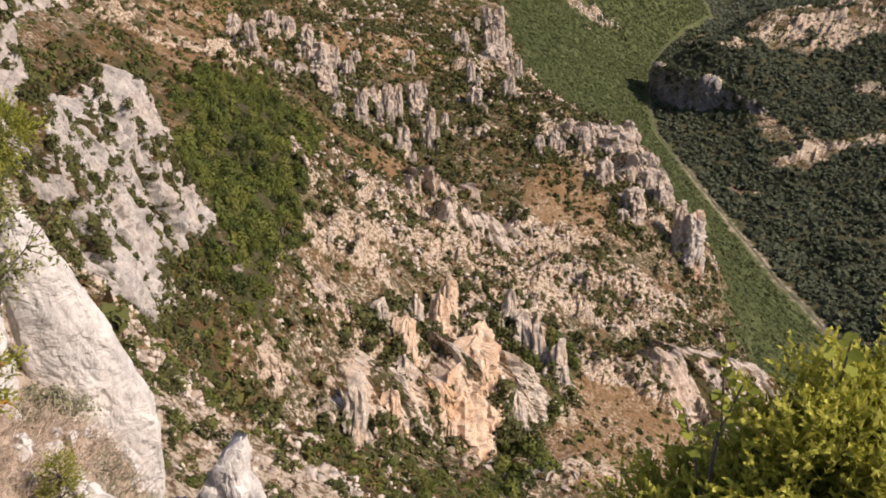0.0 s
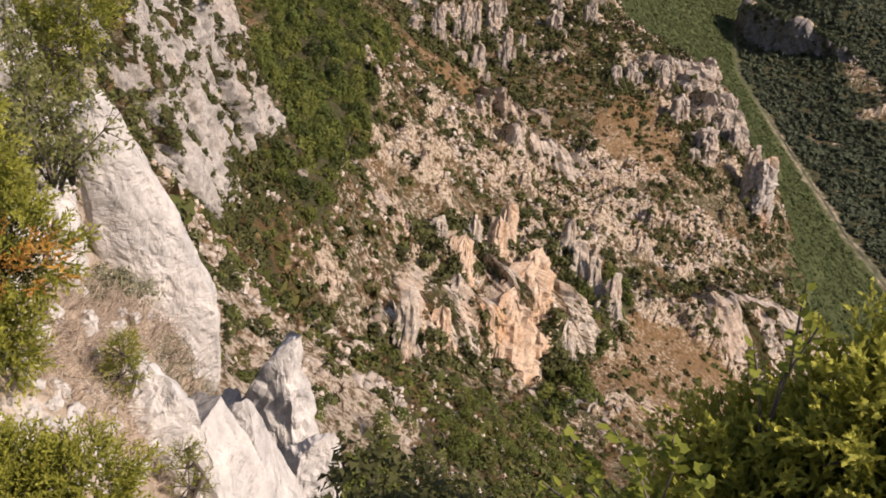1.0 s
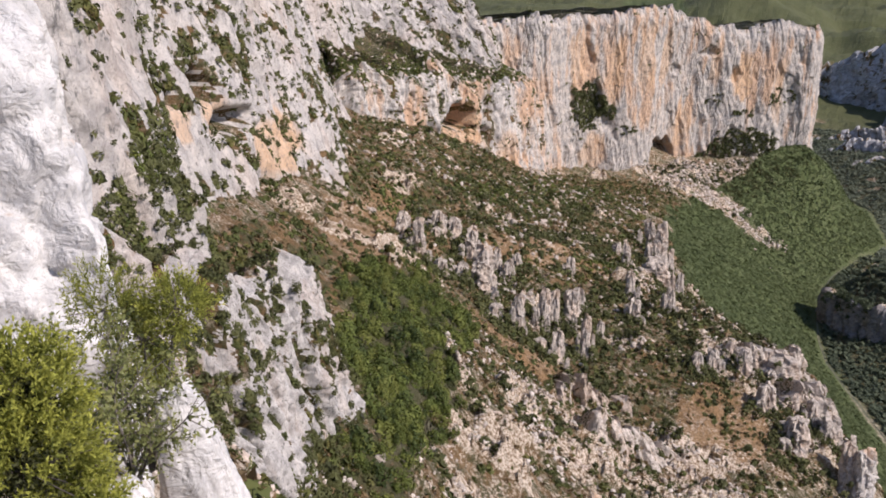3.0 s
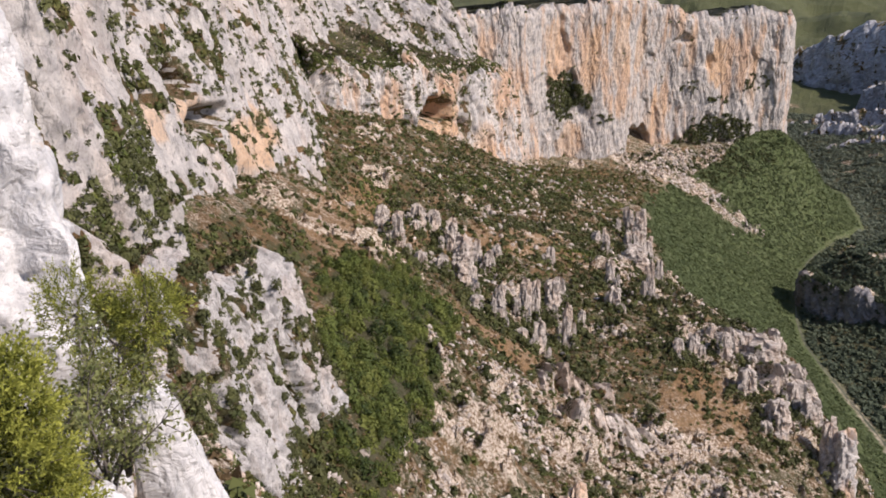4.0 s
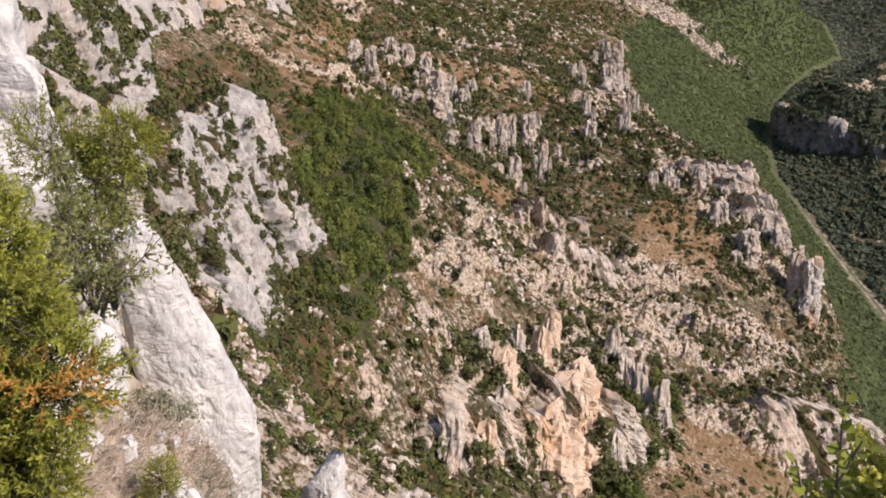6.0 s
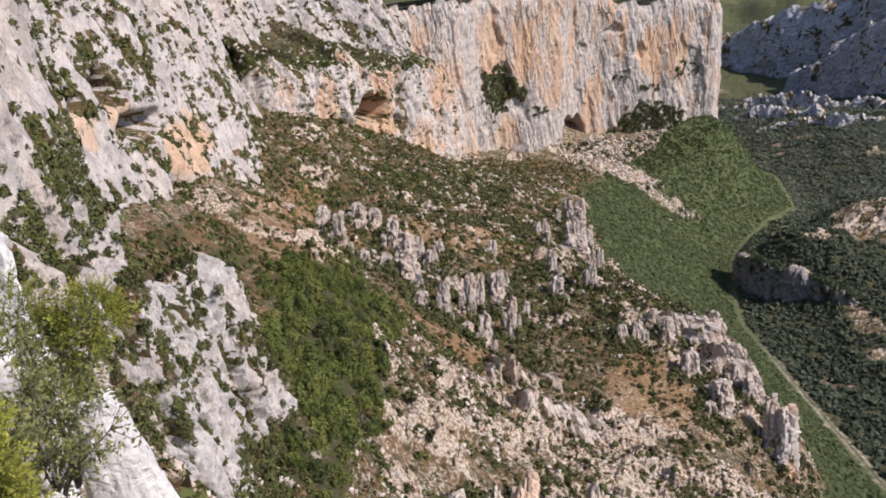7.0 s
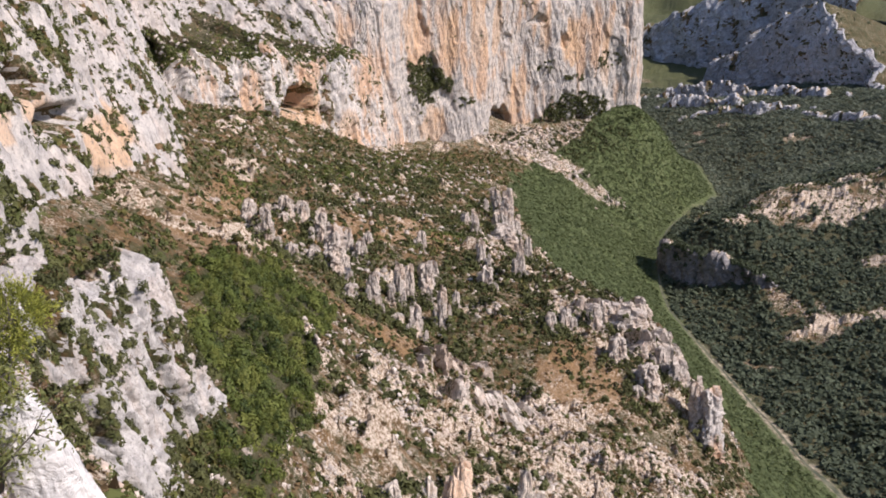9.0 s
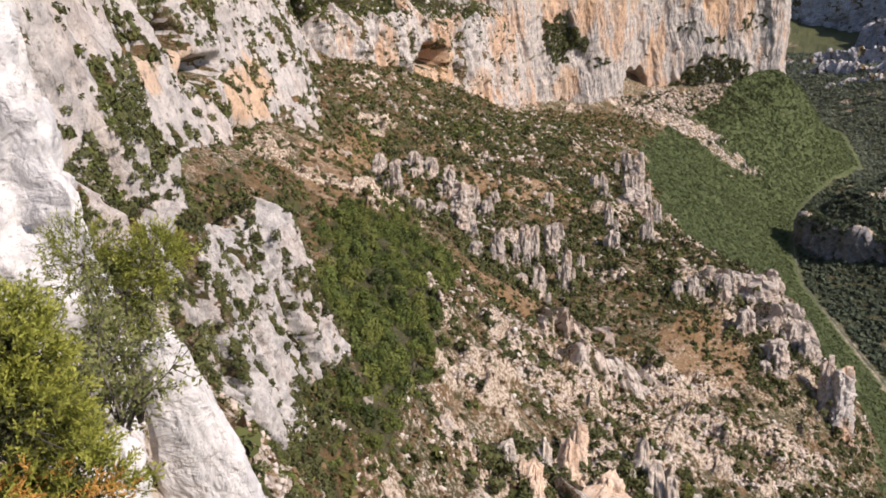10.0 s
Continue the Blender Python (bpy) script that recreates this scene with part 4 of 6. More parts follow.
stuff("dry_tufts", p[dry], r[dry], r[dry] * 0.8, 14, BROWN_LEAF, "small brown tufts between the stones of the scree", RNG, size=0.55)
p = sow(13000, 330, 760, 820, 1300, lambda x, y, rock, wood, grass, scrub: (x > river_x(y) + 8) * (wood < 0.5) * (0.15 + 0.5 * clumpy(x, y)), RNG)
r = RNG.uniform(0.9, 2.4, len(p))
stuff("knoll_scrub", p, r, r * 1.2, 14, SCRUB_LEAF, "dark scrub on the rocky knoll across the river", RNG, size=0.5)
p = sow(10000, -75, 95, 38, 250, lambda x, y, rock, wood, grass, scrub: (0.3 + 0.4 * clumpy(x, y)) * (1 - 0.7 * rock) * np.where(y > 140, (x < -0.16 * y) * 1.0, 1.0), RNG)
r = RNG.uniform(0.5, 1.7, len(p))
dry = RNG.uniform(0, 1, len(p)) < 0.35
stuff("near_scrub", p[~dry], r[~dry], r[~dry] * 1.1, 64, SCRUB_LEAF, "green scrub on the steep slope below the rim", RNG, size=0.21)
stuff("near_dry_scrub", p[dry], r[dry] * 0.8, r[dry] * 0.8, 44, BROWN_LEAF, "brown scrub on the steep slope below the rim", RNG, size=0.18)
p = sow(10000, -60, 30, 36, 240, lambda x, y, rock, wood, grass, scrub: (0.32 - 0.28 * rock) * np.where(y < 150, 1.0, (x < -0.16 * y) * 1.0), RNG)
r = RNG.uniform(0.5, 1.5, len(p))
dry = RNG.uniform(0, 1, len(p)) < 0.3
stuff("near_scrub", p[~dry], r[~dry], r[~dry] * 1.1, 40, OAK_LEAF, "leafy green scrub on the steep slope below the rim", RNG, size=0.24)
stuff("near_dry_scrub", p[dry], r[dry] * 0.8, r[dry] * 0.8, 30, BROWN_LEAF, "dry brown scrub on the steep slope below the rim", RNG, size=0.24)
# leafy green patches on the upper slope
p = sow(9000, -150, 60, 560, 1100, lambda x, y, rock, wood, grass, scrub: 0.75 * zone(x, y, [(-60, 730, 55, 22, 60), (-20, 860, 60, 22, 75), (-110, 560, 60, 14, 95), (20, 660, 34, 16, 60), (0, 1010, 60, 20, 60)]), RNG)
r = RNG.uniform(1.2, 3.0, len(p))
stuff("green_scrub", p, r, r * 1.1, 16, OAK_LEAF, "leafy green scrub on the slope under the cliffs", RNG, size=0.4)
# olive bushes in the gully beside the pale crag
p = sow(5200, -66, -28, 95, 250, lambda x, y, rock, wood, grass, scrub: 0.5 * zone(x, y, [(-54, 190, 52, 6, 102)]) + 0.03, RNG)
r = RNG.uniform(0.7, 2.0, len(p))
stuff("gully_scrub", p, r, r * 1.15, 90, OLIVE_LEAF, "dark olive scrub in the gully below the crag", RNG, size=0.2)
# bushes on the steep ground just below the ledge
p = sow(2600, -34, 16, 48, 130, lambda x, y, rock, wood, grass, scrub: 0.08 + 0.34 * clumpy(x * 3, y * 3), RNG)
r = 0.5 + 1.5 * RNG.uniform(0, 1, len(p)) ** 2
kind = RNG.uniform(0, 1, len(p))
stuff("rim_scrub", p[kind < 0.6], r[kind < 0.6], r[kind < 0.6] * 1.15, 150, OLIVE_LEAF, "rounded olive bushes on the steep ground below the ledge", RNG, size=0.15)
stuff("rim_scrub", p[kind >= 0.6], r[kind >= 0.6], r[kind >= 0.6] * 1.15, 150, OAK_LEAF, "leafy green bushes on the steep ground below the ledge", RNG, size=0.14)
# scrub on the talus under the tall wall
p = sow(5000, 70, 310, 1200, 1340, lambda x, y, rock, wood, grass, scrub: 0.45 * zone(x, y, [(175, 1262, 110, 22, 28)]), RNG)
r = RNG.uniform(1.4, 3.4, len(p))
stuff("talus_scrub", p, r, r * 1.1, 14, OLIVE_LEAF, "dark scrub on the talus under the tall wall", RNG, size=0.45)
# darker bushes between the fins and on the scree
p = sow(30000, -95, 165, 150, 860, lambda x, y, rock, wood, grass, scrub: left_bank(x, y) * (wood < 0.5) * (1 - 0.7 * grass) * (0.25 + 0.5 * smooth(400, 480, y)) * smooth(-0.1, 0.5, fbm2(x / 16.0, y / 16.0, 3, 94)), RNG)
r = RNG.uniform(1.2, 2.9, len(p))
stuff("dark_bushes", p, r, r * 1.25, 30, OLIVE_LEAF, "dark evergreen bushes in clusters between the rocks", RNG, size=0.36)
# evergreen bushes in the hollows between the fins
foot = np.array(FEET)
pick = np.repeat(np.arange(len(foot)), 9)
x = foot[pick, 0] + RNG.normal(-0.4, 1.1, len(pick)) * foot[pick, 4]
y = foot[pick, 1] + RNG.normal(-0.2, 1.0, len(pick)) * foot[pick, 4]
r = RNG.uniform(1.2, 3.6, len(pick))
p = np.stack([x, y, np.maximum(land(x, y)[0], foot[pick, 2] - 2) + RNG.uniform(0, 0.45, len(pick)) * foot[pick, 3] * (np.abs(y - foot[pick, 1]) < foot[pick, 4] * 0.6)], -1)
stuff("hollow_bushes", p, r, r * 1.3, 38, OLIVE_LEAF, "dark evergreen bushes in the hollows between the fins", RNG, size=0.26)
# loose rock, each boulder a small cut block
def boulders(name, p, least, most, label):
    v0 = np.array([v.co for v in SMALL_BLOCK.vertices])
    f0 = np.array([q.vertices for q in SMALL_BLOCK.polygons])
    grow = RNG.uniform(0.5, 1.0, (len(p), 1, 3)) * (least + (most - least) * RNG.uniform(0, 1, (len(p), 1, 1)) ** 2.5)
    me = bpy.data.meshes.new(name)
    fill_mesh(me, (np.einsum("nij,nvj->nvi", turns(RNG.uniform(0, 6.28, len(p))), v0[None] * grow) + p[:, None, :]).reshape(-1, 3), (np.arange(len(p))[:, None, None] * len(v0) + f0[None]).reshape(-1, 3))
    me.materials.append(WEATHERED)
    return tagged(new(name, me), label, "boulders", kind="stuff")


def shard(seed):
    """A sharp broken stone, one unit across: the hull of a few random points."""
    rng = np.random.default_rng(seed)
    bm = bmesh.new()
    for p in unit(rng.normal(size=(11, 3))) * rng.uniform(0.42, 0.58, (11, 1)):
        bm.verts.new(p)
    made = bmesh.ops.convex_hull(bm, input=bm.verts)
    bmesh.ops.delete(bm, geom=[g for g in made["geom_interior"] if isinstance(g, bmesh.types.BMVert)], context="VERTS")
    bm.verts.index_update()
    v, f = np.array([v.co for v in bm.verts]), np.array([[w.index for w in q.verts] for q in bm.faces])
    bm.free()
    return v, f


SHARDS = [shard(k) for k in range(6)]


def rubble(name, p, least, most, label):
    """Broken stones over a slope, standing out of the earth."""
    pieces = []
    for k, (v0, f0) in enumerate(SHARDS):
        q = p[k::6]
        n = len(q)
        grow = RNG.uniform(0.6, 1.3, (n, 1, 3)) * (least + (most - least) * RNG.uniform(0, 1, (n, 1, 1)) ** 2.2)
        v = np.einsum("nij,nvj->nvi", turned(RNG.normal(size=(n, 3)) + (0, 0, 1.2), RNG), v0[None] * grow) + q[:, None, :]
        pieces.append((v.reshape(-1, 3), (np.arange(n)[:, None, None] * len(v0) + f0[None]).reshape(-1, 3)))
    me = bpy.data.meshes.new(name)
    fill_mesh(me, *joined(pieces))
    me.materials.append(RUBBLE_STONE)
    return tagged(new(name, me), label, "rubble", kind="stuff")


patchy = lambda x, y, n, k: smooth(-0.2, 0.35, fbm2(x / n, y / n, 3, k))
rubble("scree", sow(85000, -60, 175, 95, 400, lambda x, y, rock, wood, grass, scrub: left_bank(x, y) * (wood < 0.4) * (1 - 0.9 * grass) * (0.2 + 0.6 * rock) * patchy(x, y, 9.0, 98), RNG), 0.5, 2.4, "pinkish white broken limestone over the stony slope")
rubble("scree", sow(60000, -110, 175, 400, 800, lambda x, y, rock, wood, grass, scrub: left_bank(x, y) * (wood < 0.4) * (1 - 0.85 * grass) * (0.05 + 0.6 * rock) * patchy(x, y, 13.0, 99) ** 2, RNG), 0.7, 3.0, "pale broken limestone between the scrub of the upper slope")
rubble("scree", sow(40000, -200, 270, 700, 1330, lambda x, y, rock, wood, grass, scrub: left_bank(x, y) * (wood < 0.4) * (0.1 + 0.6 * rock) * patchy(x, y, 18.0, 100), RNG), 1.0, 4.2, "fallen limestone blocks below the tall wall")
rubble("scree", sow(14000, 60, 300, 1160, 1340, lambda x, y, rock, wood, grass, scrub: (wood < 0.5) * 0.7 * np.maximum(zone(x, y, [(165, 1203, 105, 24, 1)]), zone(x, y, [(165, 1262, 90, 20, 28)])), RNG), 1.0, 4.6, "tongue of fallen limestone below the tall wall")
rubble("scree", sow(26000, -70, 70, 40, 150, lambda x, y, rock, wood, grass, scrub: (wood < 0.5) * (0.3 + 0.5 * rock) * patchy(x, y, 6.0, 102), RNG), 0.25, 1.5, "loose white limestone on the steep slope below the rim")
rubble("scree", sow(16000, 330, 760, 820, 1300, lambda x, y, rock, wood, grass, scrub: (x > river_x(y) + 8) * (wood < 0.4) * (0.06 + 0.5 * rock) * patchy(x, y, 18.0, 101), RNG), 1.0, 4.0, "broken limestone on the knoll across the river")
boulders("talus_boulders", sow(5000, 90, 270, 1080, 1330, lambda x, y, rock, wood, grass, scrub: (rock > 0.3) * 0.5, RNG)[:800], 0.6, 3.2, "pale limestone boulders fallen from the tall wall")
boulders("slope_boulders", sow(16000, -190, 80, 480, 1100, lambda x, y, rock, wood, grass, scrub: (wood < 0.4) * 0.5 * smooth(0.0, 0.45, fbm2(x / 24.0, y / 24.0, 3, 96)), RNG)[:2600], 0.5, 3.4, "pale limestone rocks standing out of the scrub")
# woods
p = sow(150000, 60, 480, 200, 1560, lambda x, y, rock, wood, grass, scrub: left_bank(x, y) * (wood > 0.45) * (y > 230) * 0.6, RNG)
r = RNG.uniform(1.5, 3.4, len(p))
stuff("slope_wood", p, r, r * 0.28, 7, SLOPE_LEAF, "dense low green woodland on the bank above the river", RNG, size=0.6, category="woodland", up=1.2)
p = sow(85000, 250, 900, 480, 2250, lambda x, y, rock, wood, grass, scrub: (x > river_x(y) + 2 + 4 * (y < 840)) * (wood > 0.4) * 0.72, RNG)
r = RNG.uniform(2.6, 4.6, len(p))
# trees beyond 1290 m get the leaf colour paled for haze
off = p[:, 1] > 1290
stuff("river_pine_wood", p[~off], r[~off], r[~off] * 1.6, 14, FAR_PINE_LEAF, "dark green pine wood on the far bank of the river", RNG, cone=0.25, size=0.48, category="woodland", up=0.5)
stuff("mixed_wood", p[off], r[off], r[off] * 1.1, 8, HAZY_LEAF, "wood under the far cliffs, its green paled for haze", RNG, cone=0.2, size=0.62, category="woodland", up=0.6)
p = sow(9000, -120, 100, 60, 700, lambda x, y, rock, wood, grass, scrub: (x < 100) * (y < 480 - 2 * x) * (wood > 0.42) * 0.9, RNG)
r = 1.7 + 3.2 * RNG.uniform(0, 1, len(p)) ** 1.6
stuff("oak_thicket", p, r, r * RNG.uniform(1.0, 2.0, len(p)), 240, OAK_LEAF, "bright green oak thicket in the gully", RNG, size=0.115, category="woodland")


# ---- single trees and shrubs, each a thing with stem and crown ----
def stem_mesh(rng, tall, thick, limbs):
    bm = bmesh.new()

    def limb(start, way, length, radius):
        segs, ring = 4, None
        pos, d = Vector(start), Vector(way).normalized()
        for k in range(segs + 1):
            rr = radius * (1 - 0.8 * k / segs)
            side = d.orthogonal().normalized()
            up = d.cross(side)
            now = [bm.verts.new(pos + (side * math.cos(q) + up * math.sin(q)) * rr) for q in (0, 2.09, 4.19)]
            if ring:
                for i in range(3):
                    bm.faces.new((ring[i], ring[(i + 1) % 3], now[(i + 1) % 3], now[i]))
            ring = now
            d = (d + Vector(rng.normal(0, 0.16, 3))).normalized()
            pos = pos + d * length / segs
        return pos

    limb((0, 0, -0.3), (0.05, 0, 1), tall * 0.7, thick)
    for k in range(limbs):
        q = rng.uniform(0, 6.28)
        limb((0, 0, tall * rng.uniform(0.05, 0.4)), (math.cos(q), math.sin(q), rng.uniform(0.5, 1.3)), tall * rng.uniform(0.4, 0.7), thick * 0.55)
    me = bpy.data.meshes.new("stem")
    bm.to_mesh(me)
    bm.free()
    me.materials.append(BARK)
    return me


def crown_mesh(rng, leaves, material, height=1.2, cone=0.0, size=0.24):
    lobes = rng.integers(4, 7)
    lp = np.concatenate([[[0, 0, 0.25]], rng.normal(0, 0.42, (lobes, 3)) * (1, 1, 0.4) + (0, 0, 0.3)])
    v, f = crowns(lp, np.append(0.72, rng.uniform(0.35, 0.55, lobes)), np.append(0.75 * height, rng.uniform(0.4, 0.65, lobes) * height), leaves // (lobes + 1), rng, cone, size)
    me = bpy.data.meshes.new("crown")
    fill_mesh(me, v, f)
    measure_of(me, "tone", np.repeat(rng.uniform(0, 1, lobes + 1), leaves // (lobes + 1) * 3))
    me.materials.append(material)
    return me


def plant(name, crown, stem, at, size, label, category, group, tall=1.0):
    ob = new(name)
    ob.matrix_basis = Matrix.LocRotScale(at, Euler((0, 0, RNG.uniform(0, 6.28))), (size, size, size * tall))
    for part_name, me in (("crown", crown), ("stem", stem)):
        child = new(part_name, me)
        child.parent = ob
    return tagged(ob, label, category, group)


SHRUB_CROWNS = [crown_mesh(RNG, 520, SCRUB_LEAF, size=0.15) for _ in range(5)]
OAK_CROWNS = [crown_mesh(RNG, 900, OAK_LEAF, 1.4, size=0.12) for _ in range(5)]
NEAR_OAKS = [crown_mesh(RNG, 1900, OAK_LEAF, 1.4, size=0.07) for _ in range(3)]
STEMS = [stem_mesh(RNG, 1.2, 0.07, 5) for _ in range(3)]
p = sow(2600, -60, 160, 45, 480, lambda x, y, rock, wood, grass, scrub: left_bank(x, y) * (wood < 0.5) * (0.1 + 0.9 * clumpy(x, y)) * 0.34, RNG)[:295]
for k, at in enumerate(p):
    plant("shrub", SHRUB_CROWNS[k % 5], STEMS[k % 3], at, RNG.uniform(1.3, 3.0), "rounded dark evergreen shrub rooted in the stony slope", "shrub", "shrubs on the slope", RNG.uniform(0.8, 1.15))
p = np.concatenate([sow(1500, -85, -25, 165, 440, lambda x, y, rock, wood, grass, scrub: (wood > 0.12) * 1.0, RNG)[:190], sow(900, -28, 75, 40, 185, lambda x, y, rock, wood, grass, scrub: (x < 30 + 0.25 * y) * (x > -14 + 0.1 * (120 - y)) * (0.5 + 0 * x), RNG)[:80]])
for k, at in enumerate(p):
    plant("oak_tree", NEAR_OAKS[k % 3] if math.hypot(at[0], at[1]) < 125 else OAK_CROWNS[k % 5], STEMS[k % 3], at, RNG.uniform(2.0, 3.6), "young bright green oak on the steep slope", "tree", "oaks on the slope", RNG.uniform(1.0, 1.35))


def cling(cliff_name, count, lo, hi, material, label, rng, sizes=(0.7, 1.9), leaves=26, flat=0.62, top=0.9, clump=22.0, size=0.3, soil=False, until=9000.0):
    """Shrubs rooted on the ledges of a rock face, where it is least steep."""
    me = bpy.data.objects[cliff_name].data
    n = len(me.polygons)
    c, nor = np.empty(n * 3, np.float32), np.empty(n * 3, np.float32)
    me.polygons.foreach_get("center", c)
    me.polygons.foreach_get("normal", nor)
    c, nor = c.reshape(-1, 3), nor.reshape(-1, 3)
    ok = (np.abs(nor[:, 2]) > flat * rng.uniform(0.3, 1.2, n)) & (c[:, 2] > lo) & (c[:, 2] < hi)
    ok &= np.abs(nor[:, 2]) < top
    ok &= noise3(c[:, 0] / clump, c[:, 1] / clump, c[:, 2] / (0.7 * clump), 77) > (-0.15 if clump > 15 else 0.25)
    if soil:      # rooted in the earth of the joints
        kind = np.empty(n, np.int32)
        me.polygons.foreach_get("material_index", kind)
        ok = (kind == 1) & (c[:, 2] > lo) & (c[:, 2] < hi) & (np.abs(nor[:, 2]) < top)
    pick = rng.permutation(np.flatnonzero(ok & (c[:, 1] < until)))[:count]
    r = sizes[0] + (sizes[1] - sizes[0]) * rng.uniform(0, 1, len(pick)) ** 2
    return stuff("ledge_scrub", c[pick], r, r * 1.1, leaves, material, label, rng, size=size)


cling("cliff_left", 7000, -140, 40, SCRUB_LEAF, "dark shrubs clinging to cracks of the pale cliff", RNG, (0.8, 3.0), 26, size=0.31, soil=True)
cling("cliff_left", 4200, -140, 40, OLIVE_LEAF, "dark evergreen shrubs on ledges of the pale cliff", RNG, (1.0, 3.6), 30, 0.3, size=0.28)
cling("cliff_left", 1300, -95, -44, OLIVE_LEAF, "dark bushes over the broken foot of the grey cliff", RNG, (0.7, 2.6), 70, 0.15, 1.1, clump=30.0, size=0.19, until=270.0)
cling("cliff_left", 500, -95, -44, OAK_LEAF, "green bushes over the broken foot of the grey cliff", RNG, (0.7, 2.2), 70, 0.15, 1.1, clump=30.0, size=0.19, until=270.0)
cling("cliff_left_lower", 3600, -150, -40, OAK_LEAF, "green scrub on the terrace over the caves", RNG, (0.8, 2.4), 20, top=1.1, size=0.36, soil=True)
cling("cliff_left_lower", 2600, -190, -40, SCRUB_LEAF, "shrubs on the terrace above the caves", RNG, (1.0, 3.0), 20, 0.5, 1.1)
cling("cliff_main", 900, -300, -40, SCRUB_LEAF, "small shrubs on ledges of the tall wall", RNG, (0.8, 2.8), 16, size=0.42)


def hanging_thicket(spots, label, seed):
    """Dark brush filling hollows of the tall wall; each spot is x, z, half width, half height, count."""
    rng = np.random.default_rng(seed)
    me = bpy.data.objects["cliff_main"].data
    c = np.empty(len(me.polygons) * 3, np.float32)
    me.polygons.foreach_get("center", c)
    c = c.reshape(-1, 3)
    found = []
    for x, z, wide, high, count in spots:
        d = np.hypot((c[:, 0] - x) / wide, (c[:, 2] - z) / high) + 0.35 * noise3(c[:, 0] / 7, c[:, 1] / 7, c[:, 2] / 7, 31)
        found.append(rng.permutation(np.flatnonzero((d < 1) & (c[:, 1] < 1400)))[:count])
    pick = np.concatenate(found)
    r = rng.uniform(1.5, 3.6, len(pick))
    return stuff("ledge_scrub", c[pick], r, r * 1.1, 34, OLIVE_LEAF, label, rng, size=0.36)


hanging_thicket([(-4, -170, 17, 28, 320), (10, -172, 12, 15, 130), (24, -178, 10, 9, 40), (46, -199, 12, 5, 22), (251, -166, 20, 11, 45), (196, -187, 16, 5, 22), (160, -171, 12, 10, 16)],
                "dark evergreen thicket hanging in hollows of the tall wall", 191)
hanging_thicket([(206, -230, 42, 22, 420), (168, -244, 28, 11, 150)], "dark scrub piled against the foot of the tall wall", 192)
cling("cliff_far", 400, -300, -60, PINE_LEAF, "sparse trees on the shaded cliff", RNG, (2, 5), 14, 0.5, size=0.42)
for ob in [o for o in scene.objects if o.name.startswith("rock_outcrop.")]:
    cling(ob.name, 130, -400, -30, SCRUB_LEAF, "dark shrubs on the ledges of a rock outcrop", RNG, (0.5, 1.7), 30, soil=True, top=0.8)
    cling(ob.name, 110, -400, -30, OLIVE_LEAF, "dark evergreen shrubs between the ribs of a rock outcrop", RNG, (0.8, 2.4), 36, soil=True, top=0.8)
cling("rock_outcrop", 1700, -130, -30, SCRUB_LEAF, "olive shrubs and brush along the joints of the pale crag", RNG, (0.35, 1.5), 40, soil=True, size=0.25)
cling("rock_outcrop", 420, -130, -30, BROWN_LEAF, "dry brown growth along the joints of the pale crag", RNG, (0.25, 0.8), 50, soil=True, size=0.2)
cling("rock_outcrop", 400, -130, -40, OLIVE_LEAF, "large rounded evergreen shrubs on the pale crag", RNG, (1.2, 2.4), 130, soil=True, size=0.16)
cling("rock_outcrop", 850, -130, -30, OLIVE_LEAF, "evergreen shrubs on small ledges of the pale crag", RNG, (0.5, 1.7), 70, 0.3, clump=9.0, size=0.21)
cling(bend.name, 1500, -345, -300, PINE_LEAF, "dark trees on top of the river cliff", RNG, (2.0, 4.0), 24, 0.6, 1.1, size=0.36)


def terrace_rocks(cliff_name, count, least, most, label):
    """Loose rocks on the earth-covered parts of a cliff."""
    me = bpy.data.objects[cliff_name].data
    n = len(me.polygons)
    c, kind = np.empty(n * 3, np.float32), np.empty(n, np.int32)
    me.polygons.foreach_get("center", c)
    me.polygons.foreach_get("material_index", kind)
    return rubble("scree", c.reshape(-1, 3)[RNG.permutation(np.flatnonzero(kind == 1))[:count]].astype(float), least, most, label)


terrace_rocks("cliff_left_lower", 1500, 1.0, 5.0, "pale rocks among the scrub of the terrace")
terrace_rocks("cliff_left", 1500, 0.8, 3.0, "pale rocks on the ledges of the grey cliff")


# ---- the ledge below the viewpoint ----
LEDGE = np.array([(0, 0, -1.75), (0, -4, -1.4), (-4, -2, -2.0), (-6, 2, -3.6), (-1.2, 1.4, -2.9), (-1.8, 3.0, -4.4), (-2.7, 4.4, -5.2), (-3.0, 5.6, -5.3), (-3.4, 7.0, -5.6), (-2.5, 5.9, -6.3), (-2.6, 7.4, -7.2),
                  (1.2, 1.2, -2.6), (1.5, 2.6, -3.7), (4, 0, -3), (4, 4, -9), (0, 3.2, -7.5), (0.5, 6, -14), (-1.4, 7.5, -13), (-1.8, 10, -15), (-4.6, 8.6, -5.6), (-6.5, 8.6, -5.0), (-8, 5, -4.4), (-9.5, 11.5, -7), (-5.4, 11.5, -11.5),
                  (0, 13, -24), (-12, 4, -3), (-12, 12, -7), (6, 10, -24)])
_k = len(LEDGE)
_a = np.zeros((_k + 1, _k + 1))
_a[:_k, :_k] = -np.sqrt((LEDGE[:, None, 0] - LEDGE[None, :, 0]) ** 2 + (LEDGE[:, None, 1] - LEDGE[None, :, 1]) ** 2 + 0.15)
_a[:_k, _k] = _a[_k, :_k] = 1
LEDGE_W = np.linalg.solve(_a, np.append(LEDGE[:, 2], 0.0))


